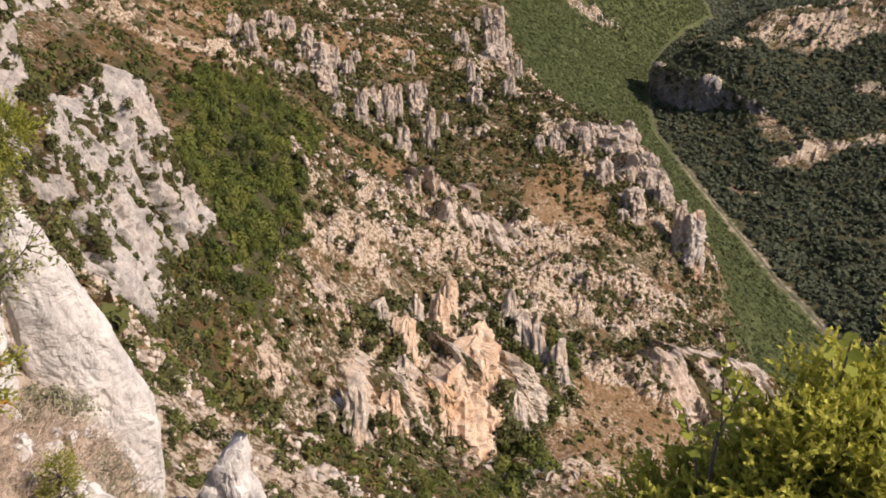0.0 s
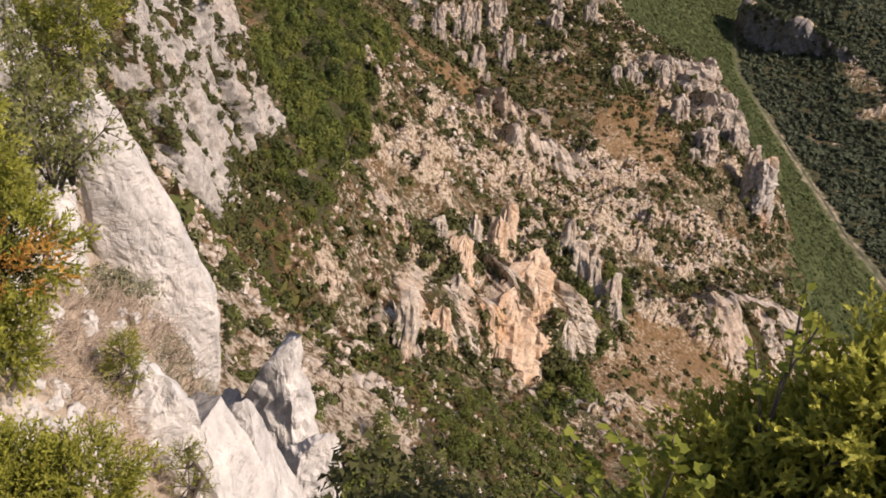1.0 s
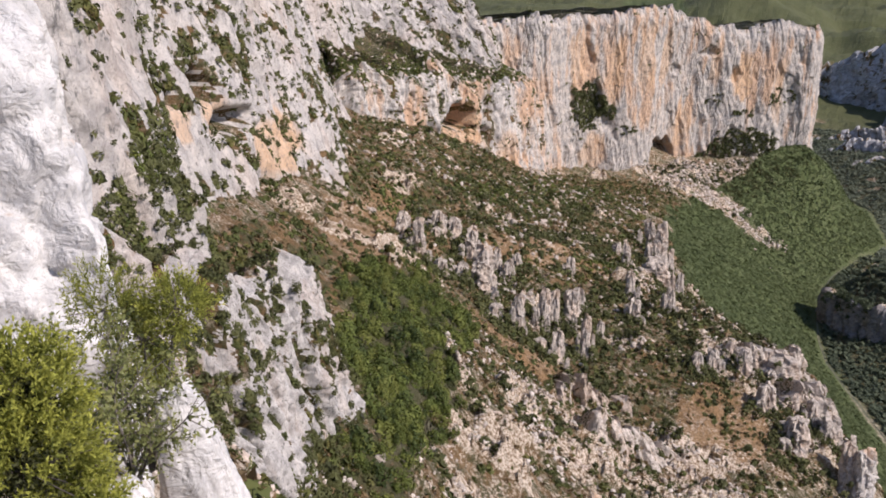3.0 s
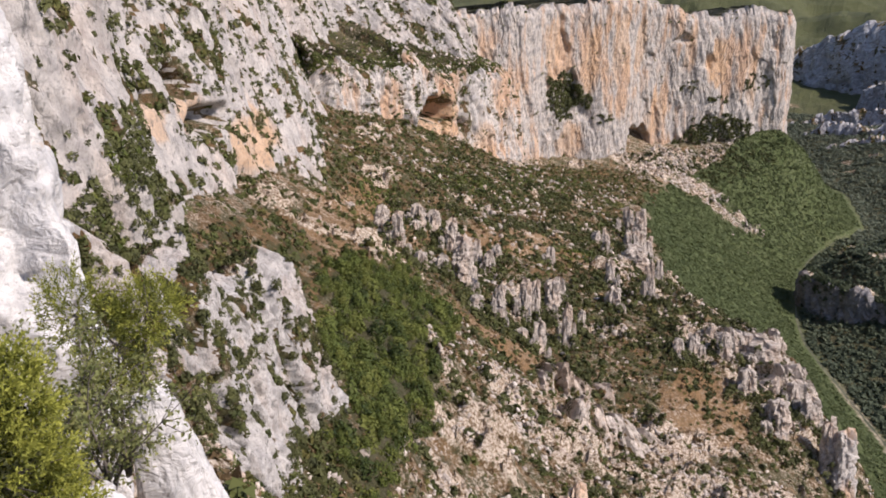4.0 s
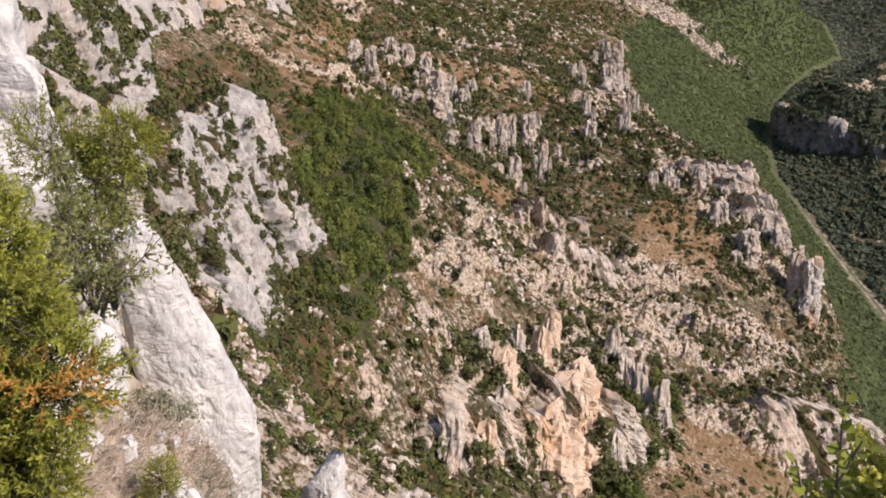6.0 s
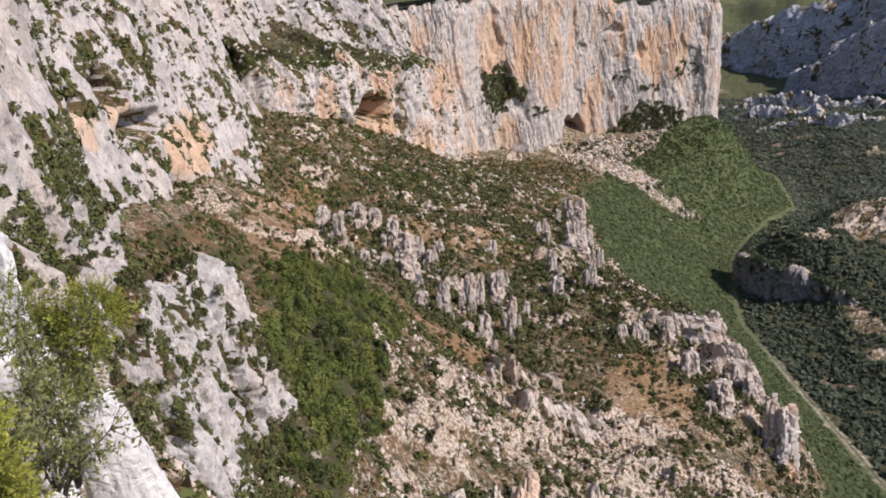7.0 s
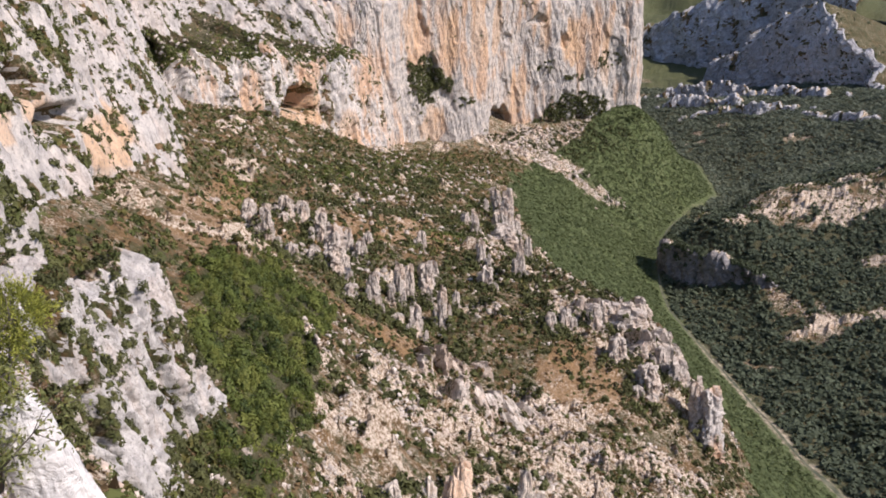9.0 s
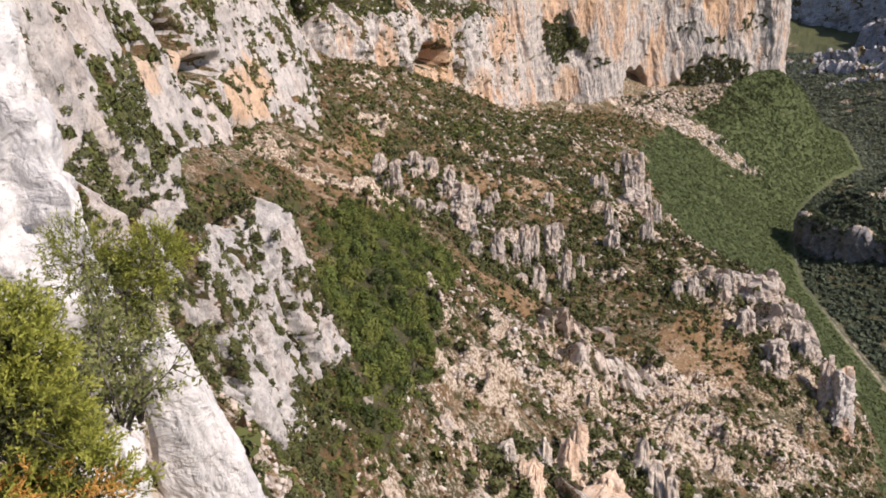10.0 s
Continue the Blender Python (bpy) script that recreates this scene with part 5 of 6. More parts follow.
def ledge_height(x, y):
    x, y = np.asarray(x, float), np.asarray(y, float)
    z = np.full(x.shape, LEDGE_W[-1])
    for (px, py, _), w in zip(LEDGE, LEDGE_W):
        z -= w * np.sqrt((x - px) ** 2 + (y - py) ** 2 + 0.15)
    return z + 0.22 * fbm2(x / 0.9, y / 0.9, 3, 120) + 0.12 * np.abs(noise2(x / 0.35, y / 0.35, 121)) + 0.03 * noise2(x / 0.1, y / 0.1, 123)


def ledge_material():
    n = Nodes("ledge_ground")
    soil = n.mix(n.noise(6.0, 6, 0.7), (0.34, 0.27, 0.2), (0.58, 0.48, 0.38))
    stone = n.mix(n.noise(4.0, 5, 0.65), (0.55, 0.51, 0.47), (0.8, 0.75, 0.69))
    c = n.mix(n.ramp(n.noise(2.2, 6, 0.75), (0.5, 0.0), (0.62, 1.0)), soil, stone)
    return n.finish(c, 0.95, n.bump(n.math("ADD", n.noise(7.0, 7, 0.72), n.cells(9.0)), 0.06, 0.9))


def build_ledge():
    x, y = np.meshgrid(np.arange(-13, 6, 0.09), np.arange(-4.5, 14, 0.09))
    z = ledge_height(x, y)
    edge = np.minimum(np.minimum(x + 13, 6 - x), np.minimum(y + 4.5, 14 - y))
    z = z - 9 * (1 - smooth(0, 0.5, edge))
    me = grid_mesh("ledge", np.stack([x, y, z], -1))
    shade(me, False)
    me.materials.append(ledge_material())
    return tagged(new("ledge", me), "stony ledge with dry soil below the viewpoint", "ground", kind="structure")


build_ledge()


# ---- rocks close by ----
def rock_mesh(name, half, seed, boxy=3.2, taper=0.0, rough=0.09, rows=70, cols=120, cuts=3, soft=True, foot=0.0):
    """A weathered limestone block: a rounded box, narrowed to the top by taper, cracked and pitted."""
    v, u = np.meshgrid(np.linspace(-math.pi / 2, math.pi / 2, rows), np.linspace(-math.pi, math.pi, cols, endpoint=False), indexing="ij")
    d = np.stack([np.cos(v) * np.cos(u), np.cos(v) * np.sin(u), np.sin(v)], -1)
    r = 1 / (np.abs(d) ** boxy).sum(-1) ** (1 / boxy)
    p = d * r[..., None]
    rng = np.random.default_rng(seed)
    for _ in range(cuts):
        n = unit(rng.normal(size=3) * np.array([1, 1, 0.3]))
        over = np.maximum(p @ n - rng.uniform(0.7, 0.9), 0)
        p = p - over[..., None] * n * 0.85
    k = 1 - taper * (p[..., 2:] * 0.5 + 0.5) - foot * np.clip(-p[..., 2:] - 0.3, 0, 1)
    p = np.concatenate([p[..., :2] * k, p[..., 2:]], -1) * np.array(half)
    s = float(min(half))
    q = p / s
    bump = fbm3(q[..., 0] * 1.1 + seed, q[..., 1] * 1.1, q[..., 2] * 0.8, 4, seed, 0.55) * 1.3
    crack = -np.clip(0.12 - np.abs(fbm3(q[..., 0] * 0.9, q[..., 1] * 0.9 + seed, q[..., 2] * 0.9, 3, seed + 8)), 0, 1) * 4.0
    split = chunks(u * 1.6 + 0.3 * q[..., 2], q[..., 2] * 0.8 + 0.3 * noise2(u * 2, v * 2, seed), seed + 3) + 0.45 * chunks(u * 4.0 + 0.4 * q[..., 2], q[..., 2] * 2.2, seed + 4)
    p = p + d * (bump + crack + 0.55 * split * np.cos(v))[..., None] * rough * s
    me = grid_mesh(name, p, True)
    me.flip_normals()
    shade(me, soft)
    me.materials.append(NEAR_STONE)
    return me


def rock(name, at, half, seed, label, turn=(0, 0, 0), **kw):
    ob = new(name, rock_mesh(name, half, seed, **kw))
    ob.matrix_basis = pose(*at, *turn)
    return tagged(ob, label, "rock", "pale rocks below the viewpoint")


rock("rock_slab", (-3.45, 8.36, -6.15), (0.7, 0.42, 2.02), 3, "tall pale smooth limestone slab leaning on the ledge", (3, -11.5, 14), taper=0.66, rows=190, cols=220, rough=0.055, boxy=6, foot=0.9)
rock("rock_slab", (-3.95, 9.0, -6.3), (0.5, 0.5, 1.9), 4, "narrow pale limestone slab behind the leaning one", (4, -6, 35), taper=0.6, rough=0.09)
pillar = rock("rock_pillar", (-9.15, 12.7, -5.2), (2.85, 1.8, 4.8), 5, "massive pale limestone pillar with a dark hollow", (0, -9, 28), taper=0.3, rows=170, cols=220, rough=0.15, boxy=4, cuts=8)
pillar.data.materials[0] = PILLAR_STONE
rock("boulder", (-3.78, 6.85, -5.0), (0.4, 0.36, 0.5), 6, "rounded pale grey boulder in front of the slab", (0, 12, 10), taper=0.25, rough=0.12)
rock("boulder", (-4.05, 6.6, -4.95), (0.34, 0.3, 0.45), 7, "small pale boulder in the shade of the juniper", (0, 0, 40), rough=0.13)
NEAR_BLOCKS = [block_mesh(40 + k, 4) for k in range(5)]
for me in NEAR_BLOCKS:
    me.materials.clear()
    me.materials.append(NEAR_STONE)


def broken_rock(name, at, half, seed, label, turn=(0, 0, 0), planes=(), cuts=12, rough=0.05, detail=5):
    """An angular limestone block: a ball cut by joint planes, first those given (a direction and its distance from the middle), then random ones."""
    bm = bmesh.new()
    bmesh.ops.create_icosphere(bm, subdivisions=detail, radius=1.35)
    p = np.array([v.co for v in bm.verts])
    f = np.array([[v.index for v in q.verts] for q in bm.faces])
    bm.free()
    rng = np.random.default_rng(seed)
    joints = [(unit(np.array(n, float)), d) for n, d in planes] + [(unit(rng.normal(size=3)), rng.uniform(0.72, 1.0)) for _ in range(cuts)]
    for n, d in joints:
        p = p - np.maximum(p @ n - d, 0)[:, None] * n
    way = unit(p)
    p = p * np.array(half)
    size = float(min(half))
    q = p / size
    lump = chunks(q[:, 0] * 1.7 + 0.4 * q[:, 2], q[:, 2] * 1.3 + 0.3 * q[:, 1], seed + 1) + 0.6 * chunks(q[:, 0] * 4.2 + q[:, 1], q[:, 2] * 3.1 - q[:, 1], seed + 2)
    fine = fbm3(q[:, 0] * 2.5, q[:, 1] * 2.5, q[:, 2] * 2.5, 5, seed + 3, 0.6)
    crack = -np.clip(0.1 - np.abs(fbm3(q[:, 0] * 1.2, q[:, 1] * 1.2, q[:, 2] * 1.2, 3, seed + 4)), 0, 1) * 6
    p = p + way * (0.7 * lump + 0.7 * fine + crack)[:, None] * rough * size
    me = bpy.data.meshes.new(name)
    fill_mesh(me, p, f)
    shade(me, False)
    me.materials.append(NEAR_STONE)
    ob = new(name, me)
    ob.matrix_basis = pose(*at, *turn)
    return tagged(ob, label, "rock", "pale rocks below the viewpoint")


fin = broken_rock("rock_crag", (-5.2, 19.4, -19.1), (1.9, 1.0, 3.1), 80, "shattered pale limestone fin below the ledge", (0, 0, -14), [((-0.8, 0, 0.6), 0.35), ((1, -0.1, 0.15), 0.6), ((0.2, -1, 0.2), 0.6), ((-0.5, 0, 1), 0.66)], rough=0.1)
broken_rock("rock_crag", (-6.7, 19.1, -20.9), (1.1, 0.9, 2.4), 82, "low broken end of the limestone fin", (0, 6, 12), [((-0.7, 0, 0.7), 0.5)], rough=0.1)
broken_rock("rock_crag", (-3.75, 17.9, -20.5), (0.95, 0.8, 2.2), 90, "white broken limestone crag at the foot of the rib", (0, 0, 20), [((0.3, -0.9, 0.3), 0.6)], rough=0.1)
for k in range(14):      # blocks wedged along the foot of the fin
    f = k / 13
    block = new("block", NEAR_BLOCKS[k % 5])
    block.parent = fin
    block.matrix_basis = fin.matrix_basis.inverted() @ Matrix.LocRotScale((-6.9 + 3.2 * f, 18.7 - 0.9 * f + RNG.normal(0, 0.15), -19.2 - 1.6 * f + RNG.normal(0, 0.4)), Euler(RNG.uniform(-0.6, 0.6, 3)), RNG.uniform(0.14, 0.36, 3))


broken_rock("rock_slab", (-2.25, 6.05, -7.0), (0.95, 0.62, 1.15), 8, "white limestone slab sloping down from the ledge", (0, 0, -12), [((0.85, 0, 0.55), 0.4), ((-0.55, 0, 0.83), 0.6), ((0.1, -1, 0.35), 0.5)], cuts=7, rough=0.045)
broken_rock("rock_slab", (-1.85, 6.75, -8.2), (0.55, 0.5, 1.3), 9, "white limestone rib beside a green cushion plant", (0, 0, 8), [((0.8, 0, 0.6), 0.45), ((0, -1, 0.3), 0.6)], cuts=8, rough=0.06)
broken_rock("rock_slab", (-2.85, 5.65, -6.3), (0.62, 0.5, 0.75), 10, "broken white limestone block among dry twigs", (0, 0, 20), [((-0.3, -0.3, 0.9), 0.6), ((0.2, -1, 0.4), 0.6)], cuts=9, rough=0.07)


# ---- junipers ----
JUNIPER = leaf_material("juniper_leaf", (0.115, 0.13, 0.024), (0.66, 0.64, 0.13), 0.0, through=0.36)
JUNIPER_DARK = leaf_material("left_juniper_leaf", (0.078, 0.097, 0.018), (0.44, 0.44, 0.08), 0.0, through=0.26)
DEAD_LEAF = leaf_material("withered_juniper", (0.24, 0.11, 0.025), (0.62, 0.34, 0.08), 0.0, through=0.15)
BROAD_LEAF = leaf_material("vine_leaf", (0.1, 0.14, 0.022), (0.36, 0.38, 0.06), 0.1, through=0.3)
GREY_LEAF = leaf_material("grey_cushion_leaf", (0.13, 0.14, 0.08), (0.26, 0.26, 0.16))
DRY_TWIG = leaf_material("dry_twig", (0.28, 0.21, 0.16), (0.66, 0.54, 0.43), through=0.0)


def prisms(a, b, thick, tip=0.35):
    """Thin three-sided rods from a to b."""
    d = unit(b - a)
    side = unit(np.cross(d, np.array([0.31, 0.52, 0.79])))
    up = np.cross(d, side)
    ring = [side * math.cos(q) + up * math.sin(q) for q in (0, 2.094, 4.189)]
    t = np.broadcast_to(thick, (len(a),))[:, None]
    v = np.stack([a + r * t for r in ring] + [b + r * t * tip for r in ring], 1).reshape(-1, 3)
    base = (np.arange(len(a)) * 6)[:, None, None]
    f = (base + np.array([[0, 1, 4, 3], [1, 2, 5, 4], [2, 0, 3, 5]])[None]).reshape(-1, 4)
    return v, f


def blades(a, b, thick, rng):
    """Flat narrow fingers from a to b."""
    d = unit(b - a)
    side = unit(np.cross(d, rng.normal(size=d.shape))) * np.broadcast_to(thick, (len(a),))[:, None]
    v = np.stack([a - side, a + side, b], 1)
    return v.reshape(-1, 3), np.arange(3 * len(a)).reshape(-1, 3)


def sprig(rng, side_twigs, fingers):
    """A feathery spray one unit long, along +z."""
    a, b, t = [], [], []
    n = side_twigs
    axis = [np.array([0.10 * math.sin(2.2 * k / n), 0.05 * math.cos(3 * k / n), k / n]) for k in range(n + 1)]
    for k in range(n):
        a.append(axis[k]), b.append(axis[k + 1]), t.append(0.022)
        q = k * 2.4 + rng.uniform(-0.4, 0.4)
        length = 0.42 * (1 - 0.65 * k / n) * rng.uniform(0.7, 1.2)
        way = np.array([math.cos(q) * 0.75, math.sin(q) * 0.75, 0.72])
        tip = axis[k] + way * length
        a.append(axis[k]), b.append(tip), t.append(0.03)
        for j in range(fingers):
            s = (j + 1) / (fingers + 1)
            p0 = axis[k] + way * length * s
            w = unit(way + rng.normal(0, 0.55, 3) + np.array([0, 0, 0.2]))
            a.append(p0), b.append(p0 + w * length * 0.42), t.append(0.03)
    return blades(np.array(a), np.array(b), np.array(t) * 1.3, rng)


def spread_copies(template, places, ways, scale, rng):
    v, f = template
    m = turned(ways, rng)
    out = np.einsum("nij,vj->nvi", m, v) * np.broadcast_to(scale, (len(places),))[:, None, None] + places[:, None, :]
    faces = (np.arange(len(places))[:, None, None] * len(v) + f[None]).reshape(-1, f.shape[1])
    return out.reshape(-1, 3), faces


def part(name, mesh, material, parent, label="", tone=None):
    me = bpy.data.meshes.new(name)
    fill_mesh(me, *mesh)
    if tone is not None:
        measure_of(me, "tone", tone)
    me.materials.append(material)
    ob = new(name, me)
    ob.parent = parent
    return tagged(ob, label) if label else ob


def juniper(name, base, lobes, count, length, material, label, seed, twigs=9, fingers=3, branches=4, core=0, inner=None, withered=()):
    """lobes: (x, y, z, radius) of the rounded masses of the crown, from the base."""
    rng = np.random.default_rng(seed)
    inner = inner or material
    ob = new(name)
    ob.matrix_basis = pose(*base)
    templates = [sprig(rng, twigs, fingers) for _ in range(3)]
    per = count // len(lobes)
    for lx, ly, lz, lr in lobes:
        pieces, tones = [], []
        for tpl in templates:
            k = per // 3
            d = unit(rng.normal(size=(k, 3)) + np.array([0, 0, 0.25]))
            lump = 0.8 + 0.25 * noise3(d[:, 0] * 2 + lx * 7, d[:, 1] * 2, d[:, 2] * 2, seed)
            c = np.array([lx, ly, lz]) + d * (lr * lump * rng.uniform(0.4, 1.0, k) ** 0.7)[:, None]
            ways = d + rng.normal(0, 0.4, (k, 3)) + np.array([0, 0, 0.35])
            sc = length * rng.uniform(0.6, 1.25, k)
            pieces.append(spread_copies(tpl, c, ways, sc, rng))
            # dark at the base, bright at the tip: sunlit ends put into the tone
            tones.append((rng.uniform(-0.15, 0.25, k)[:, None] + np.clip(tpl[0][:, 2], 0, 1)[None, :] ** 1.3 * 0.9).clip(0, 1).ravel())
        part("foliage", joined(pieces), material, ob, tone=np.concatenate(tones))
    for lx, ly, lz, lr in withered:
        for _ in range(16):
            d = unit(rng.normal(size=(1, 3)) + np.array([0, 0, 0.2]))
            v, f = spread_copies(templates[0], np.array([lx, ly, lz]) + d * lr * rng.uniform(0.3, 0.95), d + rng.normal(0, 0.4, (1, 3)), length * rng.uniform(0.6, 1.1, 1), rng)
            part("withered_branch", (v, f), DEAD_LEAF, ob, "withered orange-brown branch", np.full(len(v), rng.uniform(0.1, 1)))
    if core:       # dense inner leaves, all in a dark tone for the shade inside
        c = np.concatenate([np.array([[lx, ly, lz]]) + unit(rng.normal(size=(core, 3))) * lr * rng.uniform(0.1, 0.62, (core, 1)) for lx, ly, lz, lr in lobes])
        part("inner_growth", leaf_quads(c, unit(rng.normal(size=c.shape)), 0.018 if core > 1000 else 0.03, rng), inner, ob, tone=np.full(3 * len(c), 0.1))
    a, b, t = [], [], []
    for lx, ly, lz, lr in lobes:
        tip = np.array([lx, ly, lz])
        mid = tip * 0.5 + rng.normal(0, 0.06, 3)
        a += [np.zeros(3), mid]
        b += [mid, tip]
        t += [0.035, 0.02]
        for _ in range(branches * 3):
            d = unit(rng.normal(size=3)) * lr * 0.85
            a.append(tip - d * 0.1), b.append(tip + d), t.append(0.007)
    part("stem", prisms(np.array(a), np.array(b), np.array(t), 0.6), BARK, ob)
    return tagged(ob, label, "juniper", "junipers at the viewpoint")


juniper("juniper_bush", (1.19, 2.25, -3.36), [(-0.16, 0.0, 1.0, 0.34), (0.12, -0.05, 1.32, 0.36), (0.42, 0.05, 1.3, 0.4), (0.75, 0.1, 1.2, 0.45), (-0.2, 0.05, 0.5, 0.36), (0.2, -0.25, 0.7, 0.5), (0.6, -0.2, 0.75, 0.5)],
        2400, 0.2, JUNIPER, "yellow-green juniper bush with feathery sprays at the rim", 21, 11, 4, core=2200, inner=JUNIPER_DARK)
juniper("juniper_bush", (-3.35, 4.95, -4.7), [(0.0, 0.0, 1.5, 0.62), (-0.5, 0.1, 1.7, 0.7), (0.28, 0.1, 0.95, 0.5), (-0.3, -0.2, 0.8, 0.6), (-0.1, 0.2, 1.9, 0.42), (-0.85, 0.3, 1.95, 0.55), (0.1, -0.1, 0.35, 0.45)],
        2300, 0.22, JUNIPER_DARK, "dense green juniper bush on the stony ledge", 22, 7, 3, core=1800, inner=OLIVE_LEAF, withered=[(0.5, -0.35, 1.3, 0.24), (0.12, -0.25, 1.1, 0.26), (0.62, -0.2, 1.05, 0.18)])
juniper("juniper_bush", (-2.2, 3.55, -4.6), [(-0.3, 0.0, 0.25, 0.42), (0.08, 0.12, 0.2, 0.4), (-0.55, -0.1, 0.45, 0.4)], 1600, 0.16, JUNIPER_DARK, "low yellow-green juniper below the rim", 23, 8, 4)
juniper("juniper_bush", (-4.3, 8.6, -5.4), [(0.0, 0.0, 1.5, 0.5), (0.35, 0.0, 1.9, 0.35), (-0.4, 0.0, 1.8, 0.5), (-0.1, 0.0, 0.9, 0.5)], 1000, 0.2, JUNIPER_DARK, "green juniper between the slab and the pillar", 24, 6, 2)
juniper("juniper_bush", (-2.75, 5.75, -5.75), [(0.0, 0.0, 0.35, 0.2), (0.05, 0.0, 0.6, 0.16)], 200, 0.13, JUNIPER_DARK, "small juniper sapling on bare rock", 25, 6, 2)
juniper("juniper_bush", (-2.12, 5.35, -6.35), [(0.0, 0.0, 0.2, 0.2), (0.0, 0.0, 0.42, 0.15), (0.0, 0.0, 0.62, 0.09)], 150, 0.11, JUNIPER_DARK, "small pointed juniper sapling by the white rib", 26, 6, 2)


# ---- broad-leaved plants ----
def leaf_outline():
    """A lobed leaf one unit long, folded along its rib."""
    rim = [(0, 0), (0.22, -0.05), (0.42, 0.18), (0.36, 0.42), (0.42, 0.6), (0.2, 0.72), (0.0, 1.0)]
    right = [(x, y, 0.22 * x * x + 0.12 * y * y - 0.1) for x, y in rim]
    left = [(-x, y, z) for x, y, z in right[1:-1]]
    v = np.array(right + left + [(0, 0.5, -0.06)])
    ring = list(range(7)) + list(range(11, 6, -1))
    faces = [(12, ring[k], ring[(k + 1) % 12]) for k in range(12)]
    return v, faces


def leaf_mesh(material):
    v, faces = leaf_outline()
    me = bpy.data.meshes.new("leaf")
    me.from_pydata([tuple(p) for p in v], [], faces)
    me.materials.append(material)
    measure_of(me, "tone", np.full(len(v), 0.5))
    return me


def vine(name, base, tips, leaves, size, label, seed):
    rng = np.random.default_rng(seed)
    ob = new(name)
    ob.matrix_basis = pose(*base)
    me = leaf_mesh(BROAD_LEAF)
    a, b = [], []
    for tip in np.array(tips, float):
        mid = tip * 0.55 + rng.normal(0, 0.03, 3)
        a += [np.zeros(3), mid]
        b += [mid, tip]
        for k in range(leaves):
            s = 0.45 + 0.55 * (k + 1) / leaves
            at = mid + (tip - mid) * (s - 0.45) / 0.55
            leaf = new("leaf", me)
            leaf.parent = ob
            sc = size * rng.uniform(0.6, 1.15)
            leaf.matrix_basis = Matrix.LocRotScale(Vector(at + rng.normal(0, 0.012, 3)), Euler((rng.uniform(-0.5, 0.9), rng.uniform(-0.6, 0.6), rng.uniform(0, 6.28))), (sc, sc, sc))
    part("stem", prisms(np.array(a), np.array(b), 0.006, 0.6), BARK, ob)
    return tagged(ob, label, "vine", "vines in the juniper")


vine("vine", (0.62, 2.05, -2.38), [(-0.3, 0.05, 0.35), (-0.18, 0.02, 0.42), (-0.1, -0.05, 0.3), (-0.36, 0, 0.2), (-0.02, 0.0, 0.45), (-0.24, -0.08, 0.28), (-0.12, -0.1, 0.4), (0.08, -0.08, 0.38)], 18, 0.043, "bright green broad-leaved vine beside the juniper", 31)
vine("vine", (0.92, 2.2, -2.12), [(-0.02, 0.03, 0.62), (0.04, 0.0, 0.5), (-0.12, 0.0, 0.42)], 12, 0.045, "broad-leaved shoot standing out of the juniper", 32)
vine("vine", (1.25, 2.3, -2.1), [(0.06, 0.03, 0.58), (0.0, 0.0, 0.5)], 8, 0.05, "broad-leaved shoot at the edge of the juniper", 33)


def small_tree(name, base, tall, spread_by, count, leaf, material, label, seed):
    """A sparse broad-leaved bush with bare twigs showing."""
    rng = np.random.default_rng(seed)
    ob = new(name)
    ob.matrix_basis = pose(*base)
    a, b, t, tips = [], [], [], []
    for _ in range(9):
        q = rng.uniform(0, 6.28)
        d = unit(np.array([math.cos(q) * spread_by, math.sin(q) * spread_by, rng.uniform(0.5, 1.2)]))
        p0, step = np.array([0, 0, rng.uniform(0, 0.3) * tall]), tall * rng.uniform(0.14, 0.2)
        for k in range(5):
            d = unit(d + rng.normal(0, 0.22, 3))
            p1 = p0 + d * step
            a.append(p0), b.append(p1), t.append(0.022 * (1 - k / 6))
            for _ in range(3):
                w = unit(d + rng.normal(0, 0.8, 3))
                a.append(p1), b.append(p1 + w * step * 0.9), t.append(0.006)
                tips.append((p1, w * step * 1.2))
            p0 = p1
    part("stem", prisms(np.array(a), np.array(b), np.array(t), 0.7), BARK, ob)
    pick = rng.integers(0, len(tips), count)
    s = rng.uniform(0.2, 1.1, (count, 1))
    c = np.array([tips[k][0] for k in pick]) + np.array([tips[k][1] for k in pick]) * s + rng.normal(0, 0.04, (count, 3))
    part("crown", leaf_quads(c, unit(rng.normal(size=(count, 3)) + np.array([0, -0.2, 0.8])), leaf, rng), material, ob, tone=np.repeat(rng.uniform(0, 1, count), 3))
    return tagged(ob, label, "bush", "broad-leaved bushes at the viewpoint")


THIN_LEAF = leaf_material("thin_leaf", (0.1, 0.115, 0.04), (0.31, 0.325, 0.115), 0.2, through=0.3)
small_tree("bush", (-3.85, 7.35, -5.0), 1.4, 0.6, 3200, 0.024, THIN_LEAF, "sparse grey-green bush with thin bare branches over the slab", 41)
small_tree("bush", (-4.25, 7.0, -4.9), 1.65, 0.5, 4000, 0.025, THIN_LEAF, "leafy bush behind the juniper", 42)


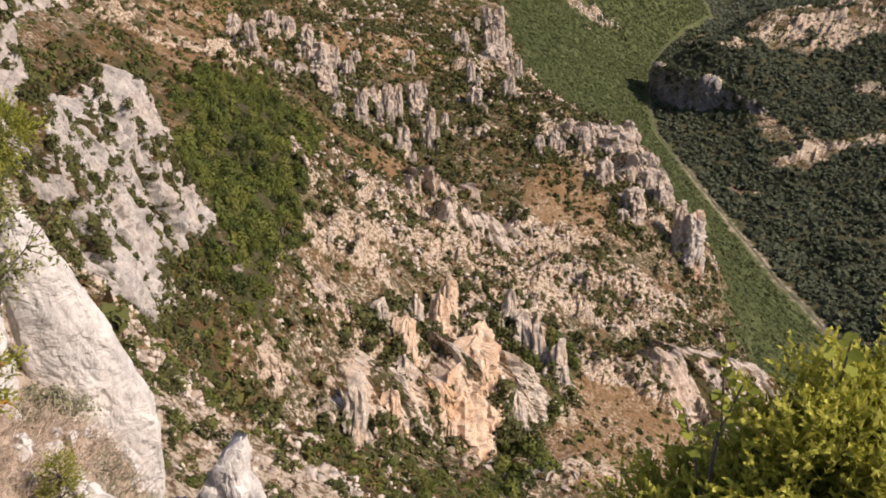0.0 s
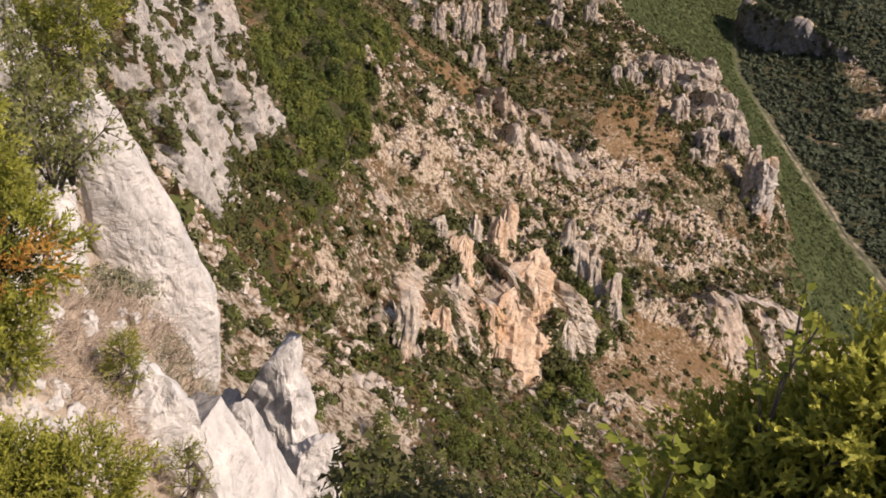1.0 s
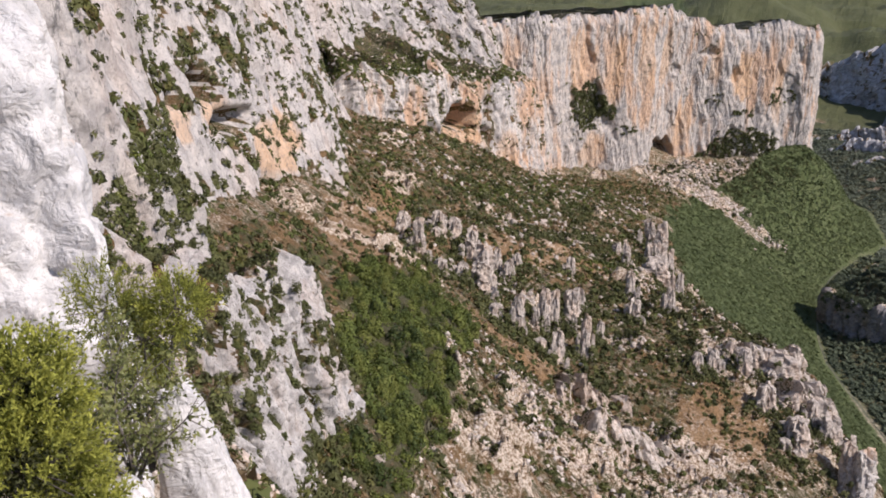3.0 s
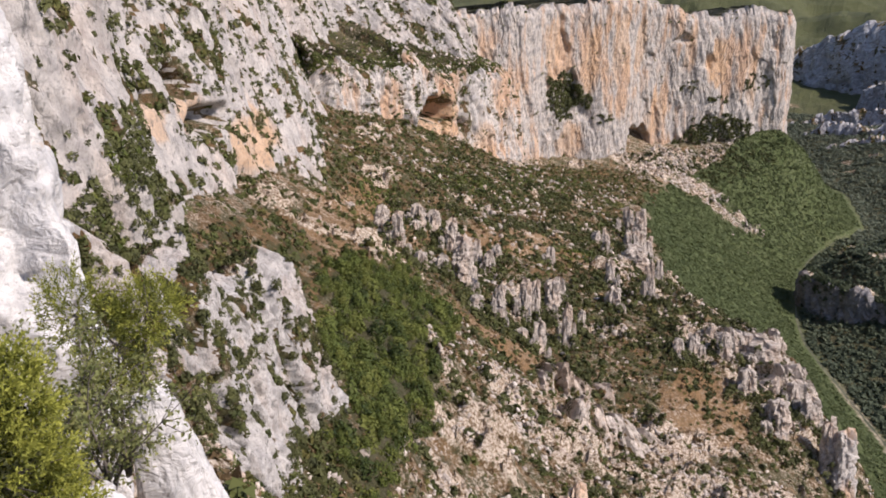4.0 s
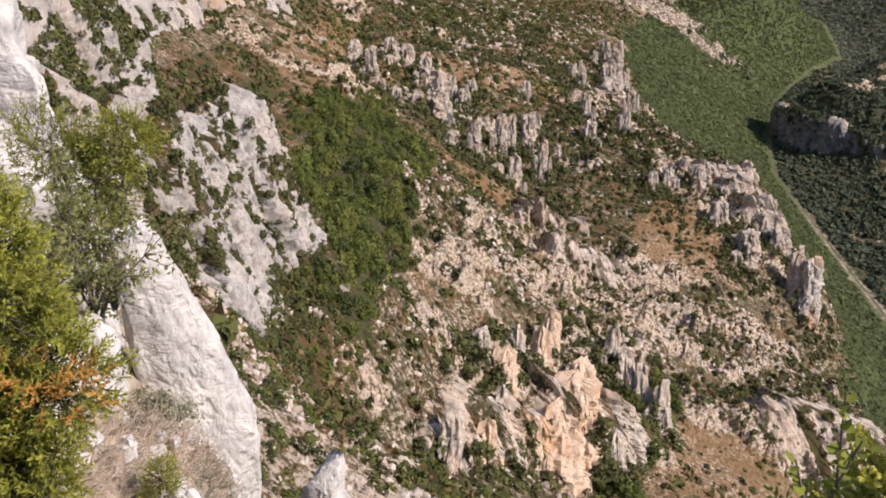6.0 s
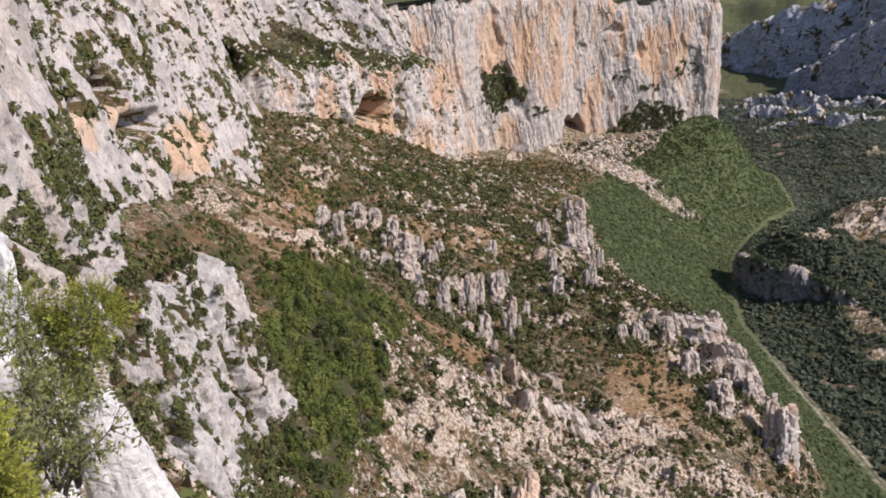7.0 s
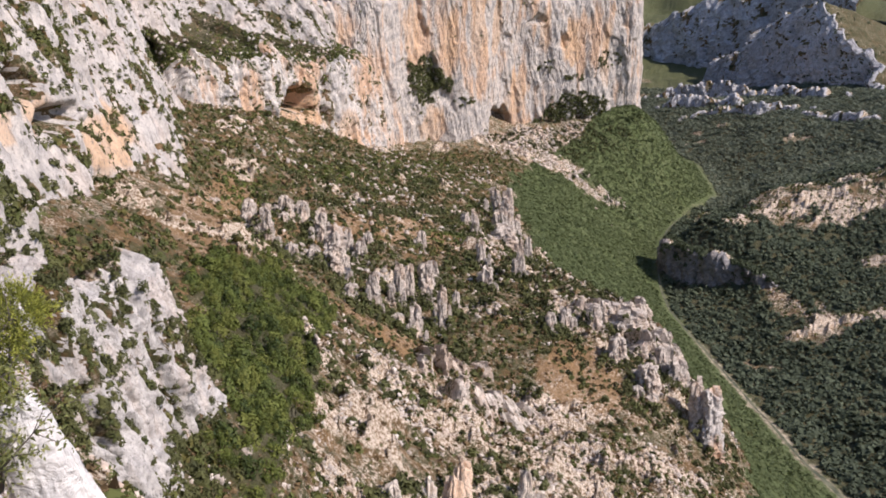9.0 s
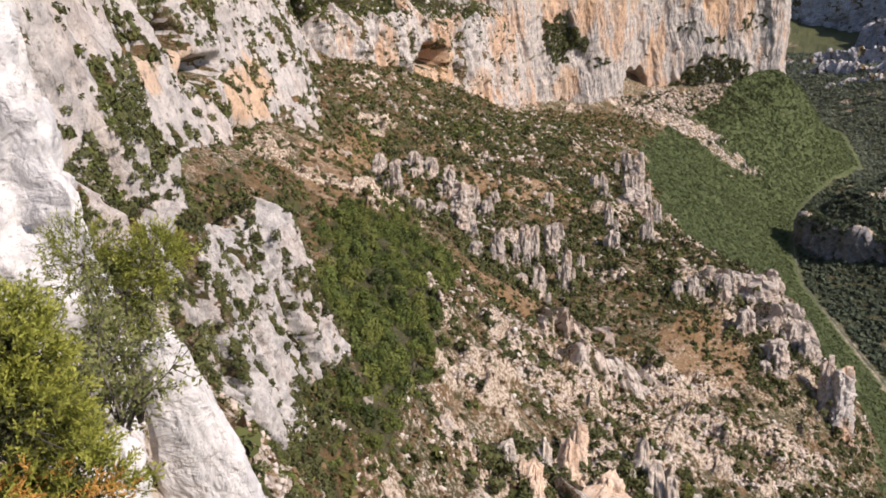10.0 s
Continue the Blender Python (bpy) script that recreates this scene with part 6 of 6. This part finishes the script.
# ---- dry growth on the ledge ----
def twigs(name, centre, radius, count, length, material, label, seed, upright=0.7, thick=0.004):
    rng = np.random.default_rng(seed)
    q, r = rng.uniform(0, 6.28, count), np.sqrt(rng.uniform(0, 1, count))
    x, y = centre[0] + np.cos(q) * r * radius[0], centre[1] + np.sin(q) * r * radius[1]
    a = np.stack([x, y, ledge_height(x, y)], -1)
    d = unit(rng.normal(size=(count, 3)) * np.array([1, 1, 0.4]) + np.array([0, 0, upright]))
    m = a + d * (length * rng.uniform(0.3, 0.6, count))[:, None]
    e = m + unit(d + rng.normal(0, 0.5, (count, 3))) * (length * rng.uniform(0.2, 0.6, count))[:, None]
    me = bpy.data.meshes.new(name)
    fill_mesh(me, *joined([prisms(a, m, thick, 0.8), prisms(m, e, thick * 0.8, 0.4)]))
    measure_of(me, "tone", np.concatenate([np.repeat(rng.uniform(0, 1, count), 6)] * 2))
    me.materials.append(material)
    return tagged(new(name, me), label, "dry plants", kind="stuff")


twigs("dry_brush", (-3.1, 6.5), (0.75, 0.8), 2600, 0.26, DRY_TWIG, "tangle of dry pinkish-brown twigs on the ledge", 51)
twigs("dry_brush", (-2.75, 5.5), (0.55, 0.5), 1300, 0.22, DRY_TWIG, "dry twigs among white stones", 52, 0.4)
twigs("grass_tuft", (-3.7, 6.9), (0.35, 0.3), 900, 0.2, GREY_LEAF, "pale green grass between the boulder and the slab", 53, 1.2, 0.003)
twigs("grass_tuft", (-2.6, 6.9), (0.3, 0.4), 900, 0.2, GREY_LEAF, "grey-green cushion plants at the edge of the ledge", 54, 1.0, 0.003)

under = crown_mesh(np.random.default_rng(62), 4200, OLIVE_LEAF, 1.2, size=0.05)
for k, (x, y) in enumerate([(0.12, 1.95), (0.42, 1.85), (0.72, 1.8), (-0.12, 2.15)]):
    plant("rim_bush", under, STEMS[k % 3], (x, y, -3.05 - 0.15 * (k == 3)), 0.66, "dark low undergrowth in the shade of the juniper", "bush", "undergrowth at the rim", 1.0)

cushion = crown_mesh(np.random.default_rng(61), 2400, GREY_LEAF, 1.3, size=0.075)
plant("cushion_bush", cushion, STEMS[0], (-3.42, 7.5, float(ledge_height(-3.42, 7.5)) + 0.06), 0.36, "round grey-green cushion bush against the slab", "bush", "broad-leaved bushes at the viewpoint")
plant("cushion_bush", cushion, STEMS[1], (-2.55, 6.3, float(ledge_height(-2.55, 6.3)) - 0.02), 0.24, "low grey cushion bush above the white rib", "bush", "broad-leaved bushes at the viewpoint")

STONES = [rock_mesh("stone", (0.075, 0.06, 0.045), 60 + k, rough=0.25, rows=12, cols=18, cuts=9, soft=False) for k in range(4)]
for k in range(150):
    x, y = RNG.uniform(-4.2, -2.1), RNG.uniform(4.4, 7.8)
    s = RNG.uniform(0.35, 1.5)
    ob = new("stone", STONES[k % 4])
    ob.matrix_basis = Matrix.LocRotScale((x, y, float(ledge_height(x, y)) + 0.02), Euler(RNG.uniform(-0.4, 0.4, 3) + (0, 0, RNG.uniform(0, 6))), (s, s, s))
    tagged(ob, "loose white limestone stone on the ledge", "stone", "stones on the ledge")
